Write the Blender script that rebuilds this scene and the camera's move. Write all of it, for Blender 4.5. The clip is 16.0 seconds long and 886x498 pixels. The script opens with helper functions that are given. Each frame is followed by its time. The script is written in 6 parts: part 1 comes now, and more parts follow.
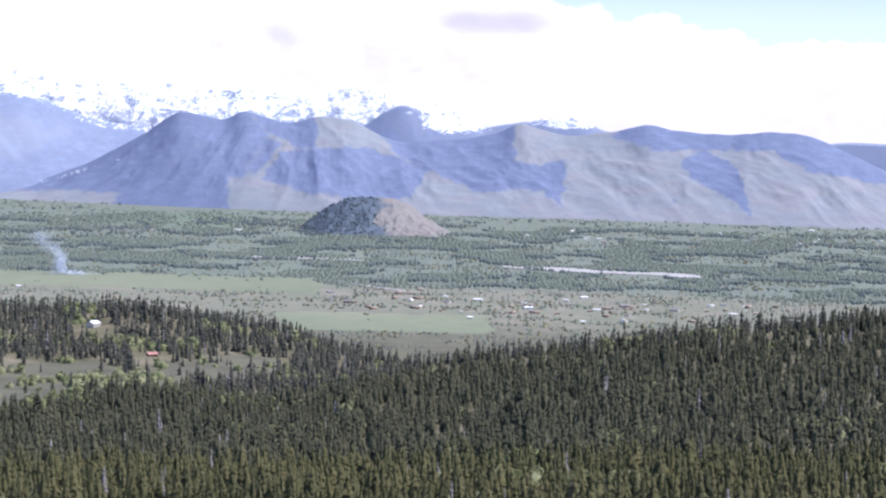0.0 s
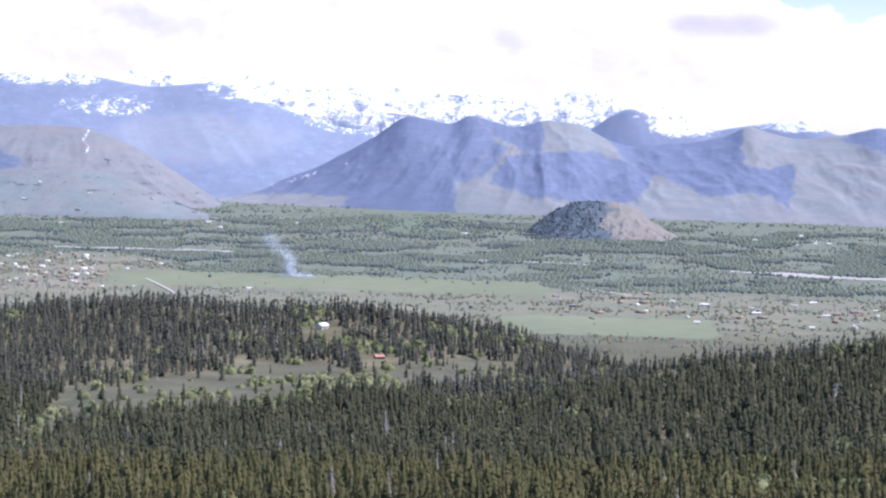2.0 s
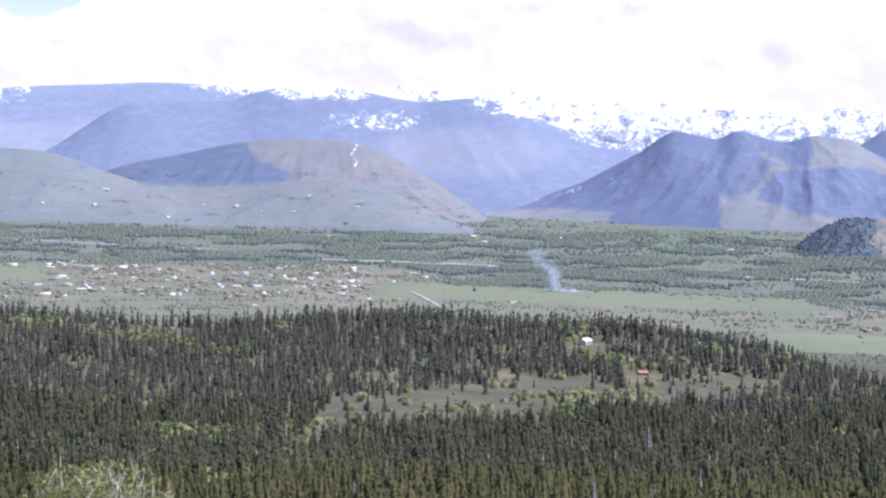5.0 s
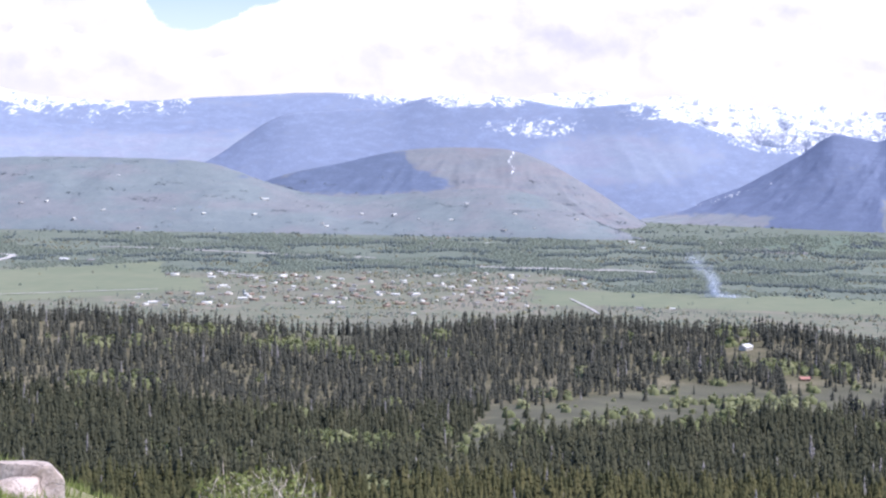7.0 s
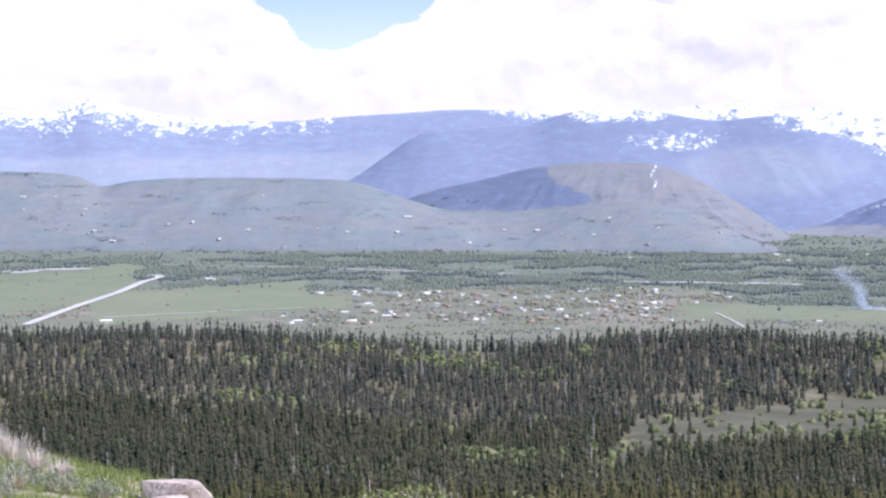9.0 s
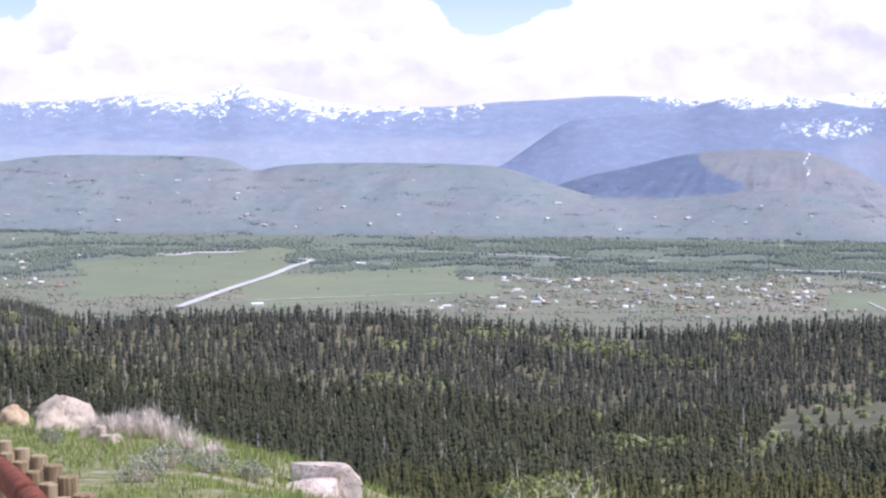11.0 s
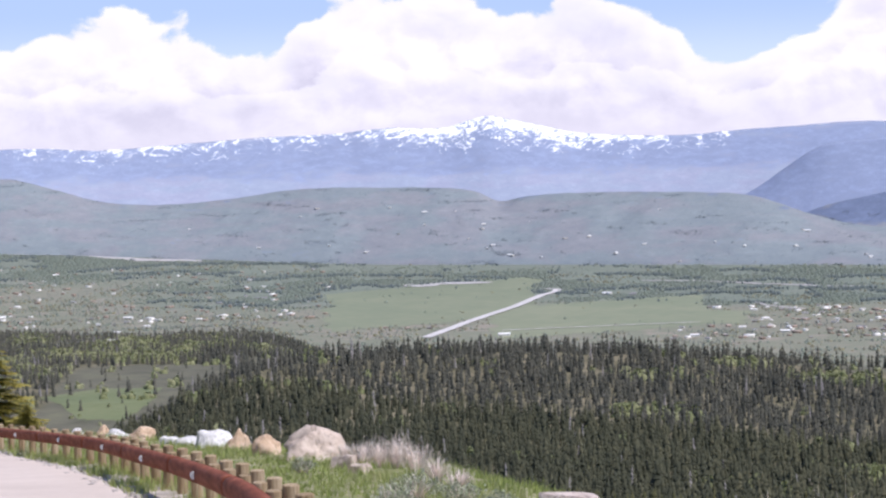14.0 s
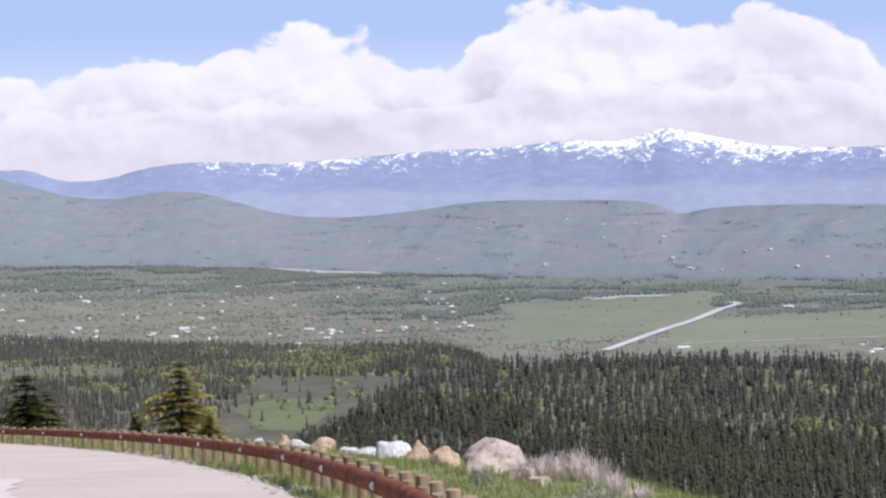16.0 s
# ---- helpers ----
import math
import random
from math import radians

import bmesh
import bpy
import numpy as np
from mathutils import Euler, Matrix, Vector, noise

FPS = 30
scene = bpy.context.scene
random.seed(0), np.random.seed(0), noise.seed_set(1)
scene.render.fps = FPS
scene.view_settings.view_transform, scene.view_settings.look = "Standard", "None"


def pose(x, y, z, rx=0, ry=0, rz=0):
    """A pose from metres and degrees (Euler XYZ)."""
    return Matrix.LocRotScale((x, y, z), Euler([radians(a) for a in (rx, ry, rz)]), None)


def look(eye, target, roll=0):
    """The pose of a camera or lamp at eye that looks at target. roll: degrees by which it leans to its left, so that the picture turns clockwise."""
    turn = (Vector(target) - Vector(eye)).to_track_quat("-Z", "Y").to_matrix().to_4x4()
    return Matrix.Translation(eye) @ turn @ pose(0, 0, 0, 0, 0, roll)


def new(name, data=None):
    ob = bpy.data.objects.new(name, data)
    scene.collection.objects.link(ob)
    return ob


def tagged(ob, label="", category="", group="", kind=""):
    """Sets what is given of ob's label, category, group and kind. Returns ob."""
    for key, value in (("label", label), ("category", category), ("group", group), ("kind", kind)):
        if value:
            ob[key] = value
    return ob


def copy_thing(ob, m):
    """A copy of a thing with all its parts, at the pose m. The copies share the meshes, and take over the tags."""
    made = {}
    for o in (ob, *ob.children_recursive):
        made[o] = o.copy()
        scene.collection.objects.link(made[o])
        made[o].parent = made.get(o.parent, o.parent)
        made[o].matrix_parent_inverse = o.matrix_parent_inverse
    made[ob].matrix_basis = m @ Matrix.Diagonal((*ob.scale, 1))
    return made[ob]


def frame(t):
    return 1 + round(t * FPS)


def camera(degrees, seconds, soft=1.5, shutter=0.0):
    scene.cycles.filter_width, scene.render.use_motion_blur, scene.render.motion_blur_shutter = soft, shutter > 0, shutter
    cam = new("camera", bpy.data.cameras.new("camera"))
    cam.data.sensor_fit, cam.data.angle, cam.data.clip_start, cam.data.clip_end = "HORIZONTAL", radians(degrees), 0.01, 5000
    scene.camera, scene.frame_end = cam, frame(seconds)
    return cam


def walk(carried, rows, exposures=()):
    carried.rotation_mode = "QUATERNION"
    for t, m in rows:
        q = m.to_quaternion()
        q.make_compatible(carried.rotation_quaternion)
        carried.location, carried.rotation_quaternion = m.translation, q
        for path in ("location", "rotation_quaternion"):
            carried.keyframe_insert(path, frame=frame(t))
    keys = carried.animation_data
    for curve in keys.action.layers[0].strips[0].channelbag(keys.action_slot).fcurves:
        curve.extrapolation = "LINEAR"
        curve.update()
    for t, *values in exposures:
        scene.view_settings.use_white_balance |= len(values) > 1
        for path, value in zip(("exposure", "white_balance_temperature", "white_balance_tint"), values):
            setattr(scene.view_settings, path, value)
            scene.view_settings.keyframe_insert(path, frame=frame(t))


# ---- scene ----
# z = 0 is the eye's level; bearings are degrees to the left of the y axis
cam = camera(23.93, 16.0, soft=2.4)
ROWS = [  # seconds, bearing, pitch, roll
    (0.0, 0.000, -4.444, -1.534),
    (0.5, 1.129, -4.361, -1.445),
    (1.0, 2.905, -4.407, -1.440),
    (1.5, 4.662, -4.519, -1.210),
    (2.0, 6.208, -4.486, -1.280),
    (2.5, 7.596, -4.472, -1.046),
    (3.0, 8.837, -4.450, -1.082),
    (3.5, 10.064, -4.393, -1.003),
    (4.0, 11.172, -4.346, -1.111),
    (6.5, 16.838, -4.113, -0.751),
    (7.0, 17.806, -4.097, -0.426),
    (7.5, 18.767, -3.967, 0.034),
    (8.0, 19.818, -3.811, 0.342),
    (10.5, 24.661, -3.834, 0.530),
    (11.0, 25.842, -3.994, 0.386),
    (11.5, 27.035, -3.995, 0.313),
    (12.0, 28.158, -3.554, 0.395),
    (12.5, 29.218, -3.265, 0.709),
    (13.0, 30.385, -3.076, 0.937),
    (13.5, 31.549, -3.032, 1.140),
    (14.0, 32.576, -3.076, 1.352),
    (14.5, 33.784, -3.029, 1.322),
    (15.0, 35.051, -2.921, 1.581),
    (15.5, 36.330, -2.746, 1.555),
    (16.0, 37.472, -2.611, 1.490),
]
walk(cam, [(t, pose(0, 0, 0, 0, 0, yaw) @ pose(0, 0, 0, 90 + pitch, 0, 0) @ pose(0, 0, 0, 0, 0, -roll)) for t, yaw, pitch, roll in ROWS],
     exposures=[(0.0, 0.30, 5910, 18.5), (4.0, 0.26, 5910, 18.5), (8.0, 0.21, 5940, 18.5), (11.0, 0.18, 6010, 18), (12.0, 0.13, 6120, 17.5), (13.0, 0.02, 6150, 17.5), (15.0, -0.06, 6180, 17.5), (16.0, -0.15, 6200, 17.5)])

# ---------------------------------------------------------------- light
SUN_BEARING, SUN_HEIGHT = -84.0, 57.0


def way(az, el=0.0):
    a, e = radians(az), radians(el)
    return Vector((-math.sin(a) * math.cos(e), math.cos(a) * math.cos(e), math.sin(e)))


sun = new("sun", bpy.data.lights.new("sun", "SUN"))
sun.data.energy, sun.data.angle, sun.data.color = 4.8, radians(0.5), (1.0, 0.95, 0.87)
sun.matrix_world = look(way(SUN_BEARING, SUN_HEIGHT) * 300, (0, 0, 0))


class Tree:
    """A short way to write a node tree."""

    def __init__(self, tree):
        self.tree = tree
        tree.nodes.clear()

    def put(self, socket, value):
        if isinstance(value, bpy.types.NodeSocket):
            self.tree.links.new(value, socket)
        elif value is not None:
            if socket.type == "RGBA" and len(value) == 3:
                value = (*value, 1)
            socket.default_value = value

    def node(self, kind, **inputs):
        props = {k[1:]: inputs.pop(k) for k in list(inputs) if k[0] == "_"}
        n = self.tree.nodes.new(kind)
        for k, val in props.items():
            setattr(n, k, val)
        for k, val in inputs.items():
            key = int(k[1:]) if k[0] == "i" and k[1:].isdigit() else k.replace("_", " ")
            self.put(n.inputs[key], val)
        return n

    def math(self, op, a, b=None, c=None):
        n = self.tree.nodes.new("ShaderNodeMath")
        n.operation = op
        for i, val in enumerate((a, b, c)):
            self.put(n.inputs[i], val)
        return n.outputs[0]

    def mix(self, fac, a, b, mode="MIX"):
        n = self.tree.nodes.new("ShaderNodeMix")
        n.data_type, n.blend_type = "RGBA", mode
        self.put(n.inputs[0], fac)
        self.put(n.inputs[6], a)
        self.put(n.inputs[7], b)
        return n.outputs[2]

    def noise(self, vector, scale, detail=4.0, rough=0.55, warp=0.0):
        n = self.node("ShaderNodeTexNoise", Vector=vector, Scale=scale, Detail=detail, Roughness=rough, Distortion=warp)
        return n.outputs[0]

    def ramp(self, fac, stops):
        n = self.tree.nodes.new("ShaderNodeValToRGB")
        self.put(n.inputs[0], fac)
        ramp = n.color_ramp
        for i, (p, colour) in enumerate(stops):
            e = ramp.elements[i] if i < 2 else ramp.elements.new(p)
            e.position = p
            e.color = (*colour, 1) if isinstance(colour, tuple) else (colour, colour, colour, 1)
        return n.outputs[0]

    def step(self, value, low, high):
        n = self.node("ShaderNodeMapRange", _interpolation_type="SMOOTHSTEP", Value=value)
        n.inputs[1].default_value, n.inputs[2].default_value = low, high
        return n.outputs[0]


# sky: clear blue above a bank of cumulus whose top rises and falls with the bearing
world = bpy.data.worlds.new("sky")
scene.world = world
world.use_nodes = True
W = Tree(world.node_tree)
sky = W.node("ShaderNodeTexSky", _sky_type="NISHITA", _sun_disc=False, _sun_elevation=radians(SUN_HEIGHT),
             _sun_rotation=radians(-SUN_BEARING), _altitude=2500.0, _air_density=1.0, _dust_density=0.6, _ozone_density=2.0)
direction = W.node("ShaderNodeTexCoord").outputs["Generated"]
xyz = W.node("ShaderNodeSeparateXYZ", Vector=direction)
bearing = W.math("MULTIPLY", W.math("ARCTAN2", W.math("MULTIPLY", xyz.outputs[0], -1.0), xyz.outputs[1]), 180 / math.pi)
height = W.math("MULTIPLY", W.math("ARCSINE", xyz.outputs[2]), 180 / math.pi)
CLOUD_TOP = [(-20, 1.4), (-11.6, 1.5), (-8, 1.75), (-4.6, 2.0), (-3, 2.5), (-1, 4.4), (6, 6.0), (20, 6.0), (22.0, 3.7), (23.0, 2.7), (24.2, 1.95), (25.5, 2.35),
             (26.3, 2.95), (27.9, 3.3), (29.2, 3.75), (30.9, 3.55), (32.4, 3.8), (33.4, 4.2), (35.5, 3.95), (36.6, 3.2), (37.1, 2.65), (38.5, 2.75), (39.3, 3.3),
             (41.0, 3.4), (43.3, 3.2), (43.9, 2.75), (46.4, 2.8), (50, 2.45), (70, 2.3)]
top = W.math("MULTIPLY", W.ramp(W.math("DIVIDE", W.math("ADD", bearing, 20.0), 90.0), [((a + 20) / 90, h / 8) for a, h in CLOUD_TOP]), 8.0)


def bank_of_cloud(across, up, share=1.0, seed=3.7):
    """How far inside the cloud bank a sight line lies, in degrees, shifted across and up."""
    v = W.node("ShaderNodeCombineXYZ", X=W.math("ADD", bearing, across), Y=W.math("MULTIPLY", W.math("ADD", height, up), 1.35), Z=seed).outputs[0]
    wave = W.math("SUBTRACT", W.noise(v, 0.45, 8.0, 0.6, 0.2), 0.5)
    cells = W.node("ShaderNodeTexVoronoi", _feature="SMOOTH_F1", Vector=v, Scale=0.5, Smoothness=0.4).outputs["Distance"]
    small = W.node("ShaderNodeTexVoronoi", _feature="SMOOTH_F1", Vector=v, Scale=1.7, Smoothness=0.35).outputs["Distance"]
    lumps = W.math("ADD", W.math("MULTIPLY", W.math("SUBTRACT", 0.45, cells), 1.0), W.math("MULTIPLY", W.math("SUBTRACT", 0.45, small), 0.17))
    return W.math("ADD", W.math("ADD", W.math("SUBTRACT", W.math("MULTIPLY", top, share), W.math("ADD", height, up)), W.math("MULTIPLY", wave, 1.9)), lumps)


edge = bank_of_cloud(0.0, 0.0)
toward = bank_of_cloud(-0.22, 0.30)
cover = W.step(edge, 0.0, 0.22)
depth = W.step(edge, 0.1, 1.5)
relief = W.math("SUBTRACT", W.math("SUBTRACT", edge, toward), 0.30)
lit = W.step(relief, -0.5, 0.5)
wide = W.noise(W.node("ShaderNodeCombineXYZ", X=bearing, Y=W.math("MULTIPLY", height, 2.2), Z=1.1).outputs[0], 0.16, 4.0, 0.5)
lit = W.math("ADD", W.math("MULTIPLY", lit, 0.62), W.math("MULTIPLY", W.step(wide, 0.36, 0.64), 0.44))
white = W.ramp(lit, [(0.05, (0.72, 0.70, 0.82)), (0.45, (0.90, 0.87, 0.96)), (0.85, (1.07, 1.05, 1.08))])
white = W.mix(W.math("MULTIPLY", W.math("SUBTRACT", 1.0, depth), 0.55), white, (1.14, 1.13, 1.14))
nearer = bank_of_cloud(7.3, 0.0, 0.52, 9.1)  # a lower bank of heads before the tall one
heads = W.math("MULTIPLY", W.step(nearer, 0.0, 0.16), W.step(nearer, 1.0, 0.15))
white = W.mix(W.math("MULTIPLY", heads, 0.5), white, (1.10, 1.08, 1.10))
far_off = W.math("POWER", W.math("ADD", W.math("POWER", W.math("DIVIDE", W.math("ADD", bearing, 1.2), 2.6), 2.0), W.math("POWER", W.math("DIVIDE", W.math("SUBTRACT", height, 1.8), 0.5), 2.0)), 0.5)
grey = W.math("MULTIPLY", W.step(W.math("ADD", far_off, W.math("MULTIPLY", W.math("SUBTRACT", wide, 0.5), 2.5)), 1.1, 0.2), 0.75)
white = W.mix(grey, white, (0.58, 0.55, 0.64))
low = W.step(height, 1.6, -0.4)
white = W.mix(W.math("MULTIPLY", low, 0.6), white, (0.86, 0.83, 0.92))
blue = W.mix(0.8, W.mix(1.0, sky.outputs[0], (0.085, 0.085, 0.085), "MULTIPLY"), (0.53, 0.70, 1.07))
blue = W.mix(W.step(height, 3.6, 1.4), blue, (0.71, 0.84, 1.02))
view = W.mix(cover, blue, white)
far_up = W.step(height, 10.0, 16.0)
sky_light = W.mix(1.0, sky.outputs[0], (0.17, 0.17, 0.17), "MULTIPLY")
back = W.node("ShaderNodeBackground", Color=W.mix(far_up, view, sky_light), Strength=1.0)
W.node("ShaderNodeOutputWorld", Surface=back.outputs[0])


# ---------------------------------------------------------------- materials
def material(name):
    m = bpy.data.materials.new(name)
    m.use_nodes = True
    return m, Tree(m.node_tree)


def finish(t, colour, rough=0.9, bump=None, strength=0.3, distance=0.1, metal=0.0, spec=0.3):
    bsdf = t.node("ShaderNodeBsdfPrincipled", Base_Color=colour, Roughness=rough, Metallic=metal)
    bsdf.inputs["Specular IOR Level"].default_value = spec
    if bump is not None:
        t.put(bsdf.inputs["Normal"], t.node("ShaderNodeBump", Height=bump, Strength=strength, Distance=distance).outputs[0])
    t.node("ShaderNodeOutputMaterial", Surface=bsdf.outputs[0])


def place(t):
    return t.node("ShaderNodeNewGeometry").outputs["Position"]


def attribute(t, name):
    return t.node("ShaderNodeAttribute", _attribute_name=name).outputs["Fac"]


def rough_stuff(name, dark, mid, light, coarse, fine, rough=0.9, bump=0.4, depth=0.02, spec=0.25, own=True):
    """A surface of three tones, mottled at two scales."""
    m, t = material(name)
    where = t.node("ShaderNodeTexCoord").outputs["Object"] if own else place(t)
    a, b = t.noise(where, coarse, 5.0), t.noise(where, fine, 4.0, 0.65)
    shift = t.math("MULTIPLY", t.math("SUBTRACT", t.node("ShaderNodeObjectInfo").outputs["Random"], 0.5), 0.12)
    f = t.math("ADD", t.math("ADD", t.math("MULTIPLY", a, 0.6), t.math("MULTIPLY", b, 0.4)), shift)
    finish(t, t.ramp(f, [(0.32, dark), (0.5, mid), (0.68, light)]), rough, b, bump, depth, spec=spec)
    return m


def foliage(name, dark, mid, light, thin=0.3):
    """Leaves or needles: one tint a plant, mottled within it."""
    m, t = material(name)
    tint = attribute(t, "tint")
    b = t.noise(place(t), 0.9, 3.0, 0.7)
    f = t.math("ADD", t.math("MULTIPLY", tint, 0.7), t.math("MULTIPLY", b, 0.3))
    colour = t.ramp(f, [(0.05, dark), (0.45, mid), (0.9, light)])
    bsdf = t.node("ShaderNodeBsdfPrincipled", Base_Color=colour, Roughness=0.75)
    bsdf.inputs["Specular IOR Level"].default_value = 0.12
    glow = t.node("ShaderNodeBsdfTranslucent", Color=colour)  # light that passes through thin leaves
    both = t.node("ShaderNodeMixShader", i0=thin, i1=bsdf.outputs[0], i2=glow.outputs[0])
    t.node("ShaderNodeOutputMaterial", Surface=both.outputs[0])
    return m


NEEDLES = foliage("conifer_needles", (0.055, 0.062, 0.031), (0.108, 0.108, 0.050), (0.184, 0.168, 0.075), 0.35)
# the same needles with growing distance haze put into their colour
MID_NEEDLES = foliage("mid_hazed_needles", (0.055, 0.061, 0.041), (0.095, 0.098, 0.061), (0.150, 0.144, 0.085), 0.35)
FAR_NEEDLES = foliage("far_hazed_needles", (0.064, 0.068, 0.058), (0.100, 0.101, 0.080), (0.149, 0.142, 0.110), 0.35)
ASPEN = foliage("aspen_leaves", (0.167, 0.191, 0.095), (0.245, 0.265, 0.126), (0.348, 0.351, 0.195))
# paled and narrowed in tone: valley haze is in this leaf colour
COTTONWOOD = foliage("hazed_cottonwood_leaves", (0.318, 0.364, 0.310), (0.342, 0.388, 0.322), (0.376, 0.416, 0.332), 0.6)
SPRUCE = foliage("spruce_needles", (0.140, 0.135, 0.040), (0.400, 0.350, 0.095), (0.640, 0.545, 0.165), 0.4)
DARK_SPRUCE = foliage("dark_spruce_needles", (0.050, 0.056, 0.024), (0.125, 0.125, 0.050), (0.230, 0.210, 0.085))
BARK = rough_stuff("bark", (0.06, 0.05, 0.045), (0.12, 0.10, 0.09), (0.20, 0.17, 0.15), 2.0, 14.0)
PALE_BARK = rough_stuff("dead_wood", (0.128, 0.112, 0.104), (0.216, 0.200, 0.192), (0.304, 0.288, 0.272), 2.0, 14.0)


# ---------------------------------------------------------------- land
def smooth(a, b, v):
    u = np.clip((v - a) / (b - a), 0, 1)
    return u * u * (3 - 2 * u)


LATTICE = np.random.RandomState(7).rand(256, 256) * 2 * np.pi


def fbm(x, y, scale, octaves=4, seed=0.0, ridged=False, gain=0.5):
    """Gradient noise in octaves, about -1 to 1."""
    x, y = np.broadcast_arrays(np.asarray(x, float), np.asarray(y, float))
    total, weight, amp, k = 0.0, 0.0, 1.0, 1.0 / scale
    for o in range(octaves):
        turn = 0.6 * o + seed
        u = (x * math.cos(turn) - y * math.sin(turn)) * k + 17.3 * seed + 5.1 * o
        w = (x * math.sin(turn) + y * math.cos(turn)) * k + 9.7 * seed - 3.3 * o
        i, j = np.floor(u).astype(int), np.floor(w).astype(int)
        fu, fw = u - i, w - j
        su, sw = fu * fu * fu * (fu * (fu * 6 - 15) + 10), fw * fw * fw * (fw * (fw * 6 - 15) + 10)
        g = [[np.cos(LATTICE[(i + p) % 256, (j + q) % 256]) * (fu - p) + np.sin(LATTICE[(i + p) % 256, (j + q) % 256]) * (fw - q) for q in (0, 1)] for p in (0, 1)]
        n = 1.5 * ((g[0][0] * (1 - su) + g[1][0] * su) * (1 - sw) + (g[0][1] * (1 - su) + g[1][1] * su) * sw)
        if ridged:
            n = 1 - 2.4 * np.minimum(np.abs(n), 0.9)
        total, weight = total + amp * n, weight + amp
        amp, k = amp * gain, k * 2.03
    return total / weight


def curve(points, v):
    """A smooth line through (bearing, value) points."""
    p = np.array(points, float)
    a, h = p[:, 0], p[:, 1]
    v = np.asarray(v, float)
    i = np.clip(np.searchsorted(a, v) - 1, 0, len(a) - 2)
    slope = np.gradient(h, a)
    w = a[i + 1] - a[i]
    u = np.clip((v - a[i]) / w, 0, 1)
    return ((1 + 2 * u) * (1 - u) ** 2 * h[i] + u * (1 - u) ** 2 * w * slope[i]
            + u * u * (3 - 2 * u) * h[i + 1] + u * u * (u - 1) * w * slope[i + 1])


FLOOR = -245.0  # the valley's floor, below the eye
tan = lambda deg: np.tan(np.radians(deg))

# plan of the guard rail, from near to far; the road lies to its left
RAIL = [(-6.2, 8.6), (-10.0, 13.3), (-14.84, 18.86), (-20.2, 24.3), (-25.7, 29.46), (-31.3, 34.6), (-37.2, 39.4), (-43.2, 44.0), (-49.4, 48.5),
        (-55.7, 52.7), (-62.2, 56.7), (-68.8, 60.5), (-76.0, 64.2), (-84.0, 67.8)]


def along_rail(step):
    """Points and unit tangents along the rail, a step apart."""
    p = np.array(RAIL)
    n = len(p)
    fine = []
    for i in range(n - 1):
        a, b, c, d = p[max(i - 1, 0)], p[i], p[i + 1], p[min(i + 2, n - 1)]
        for u in np.linspace(0, 1, 24, endpoint=False):
            fine.append(0.5 * (2 * b + (c - a) * u + (2 * a - 5 * b + 4 * c - d) * u * u + (3 * b - a - 3 * c + d) * u ** 3))
    fine = np.array(fine)
    length = np.concatenate([[0], np.cumsum(np.linalg.norm(np.diff(fine, axis=0), axis=1))])
    at = np.arange(0, length[-1], step)
    q = np.stack([np.interp(at, length, fine[:, k]) for k in (0, 1)], 1)
    t = np.gradient(q, axis=0)
    return q, t / np.linalg.norm(t, axis=1)[:, None]


LINE, TANGENT = along_rail(1.0)
TAIL = np.array([(LINE[0] - TANGENT[0] * d) for d in np.arange(40, 0, -1)])
LINE = np.concatenate([TAIL, LINE, [LINE[-1] + TANGENT[-1] * d for d in range(1, 90)]])
TANGENT = np.concatenate([np.repeat(TANGENT[:1], 40, 0), TANGENT, np.repeat(TANGENT[-1:], 89, 0)])


def off_rail(x, y):
    """Metres to the right of the rail's line (left: minus)."""
    x, y = np.asarray(x, float), np.asarray(y, float)
    shape = x.shape
    p = np.stack([x.ravel(), y.ravel()], 1)
    out = np.empty(len(p))
    for i in range(0, len(p), 20000):
        d = p[i:i + 20000, None, :] - LINE[None]
        k = (d ** 2).sum(2).argmin(1)
        e = p[i:i + 20000] - LINE[k]
        t = TANGENT[k]
        out[i:i + 20000] = e[:, 0] * t[:, 1] - e[:, 1] * t[:, 0]
    return out.reshape(shape)


def bench(x, y):
    """The road's bench and its grass bank."""
    a = -0.6 * x + 0.8 * y
    z = -1.88 - 0.1143 * a
    s = off_rail(x, y)
    lip = 3.1 + 2.7 * smooth(26, 42, a) + 0.3 * np.sin(a * 0.21) + 0.4 * np.sin(a * 0.57 + 1)
    z = z + 0.10 * smooth(0.3, 1.2, s) - 0.02 * np.maximum(s, 0)
    drop = np.maximum(s - lip, 0)
    z = z - 0.62 * drop * drop / (drop + 2.5)
    left = np.maximum(-s - 9.5, 0)
    z = z + 0.45 * left * left / (left + 4) * smooth(0, 1, left)
    z = z - 0.75 * np.maximum(a - 128, 0) ** 2 / (np.maximum(a - 128, 0) + 30)
    return z + 0.05 * fbm(x, y, 6.0, 3, 2.0) * smooth(0.5, 2.0, s)


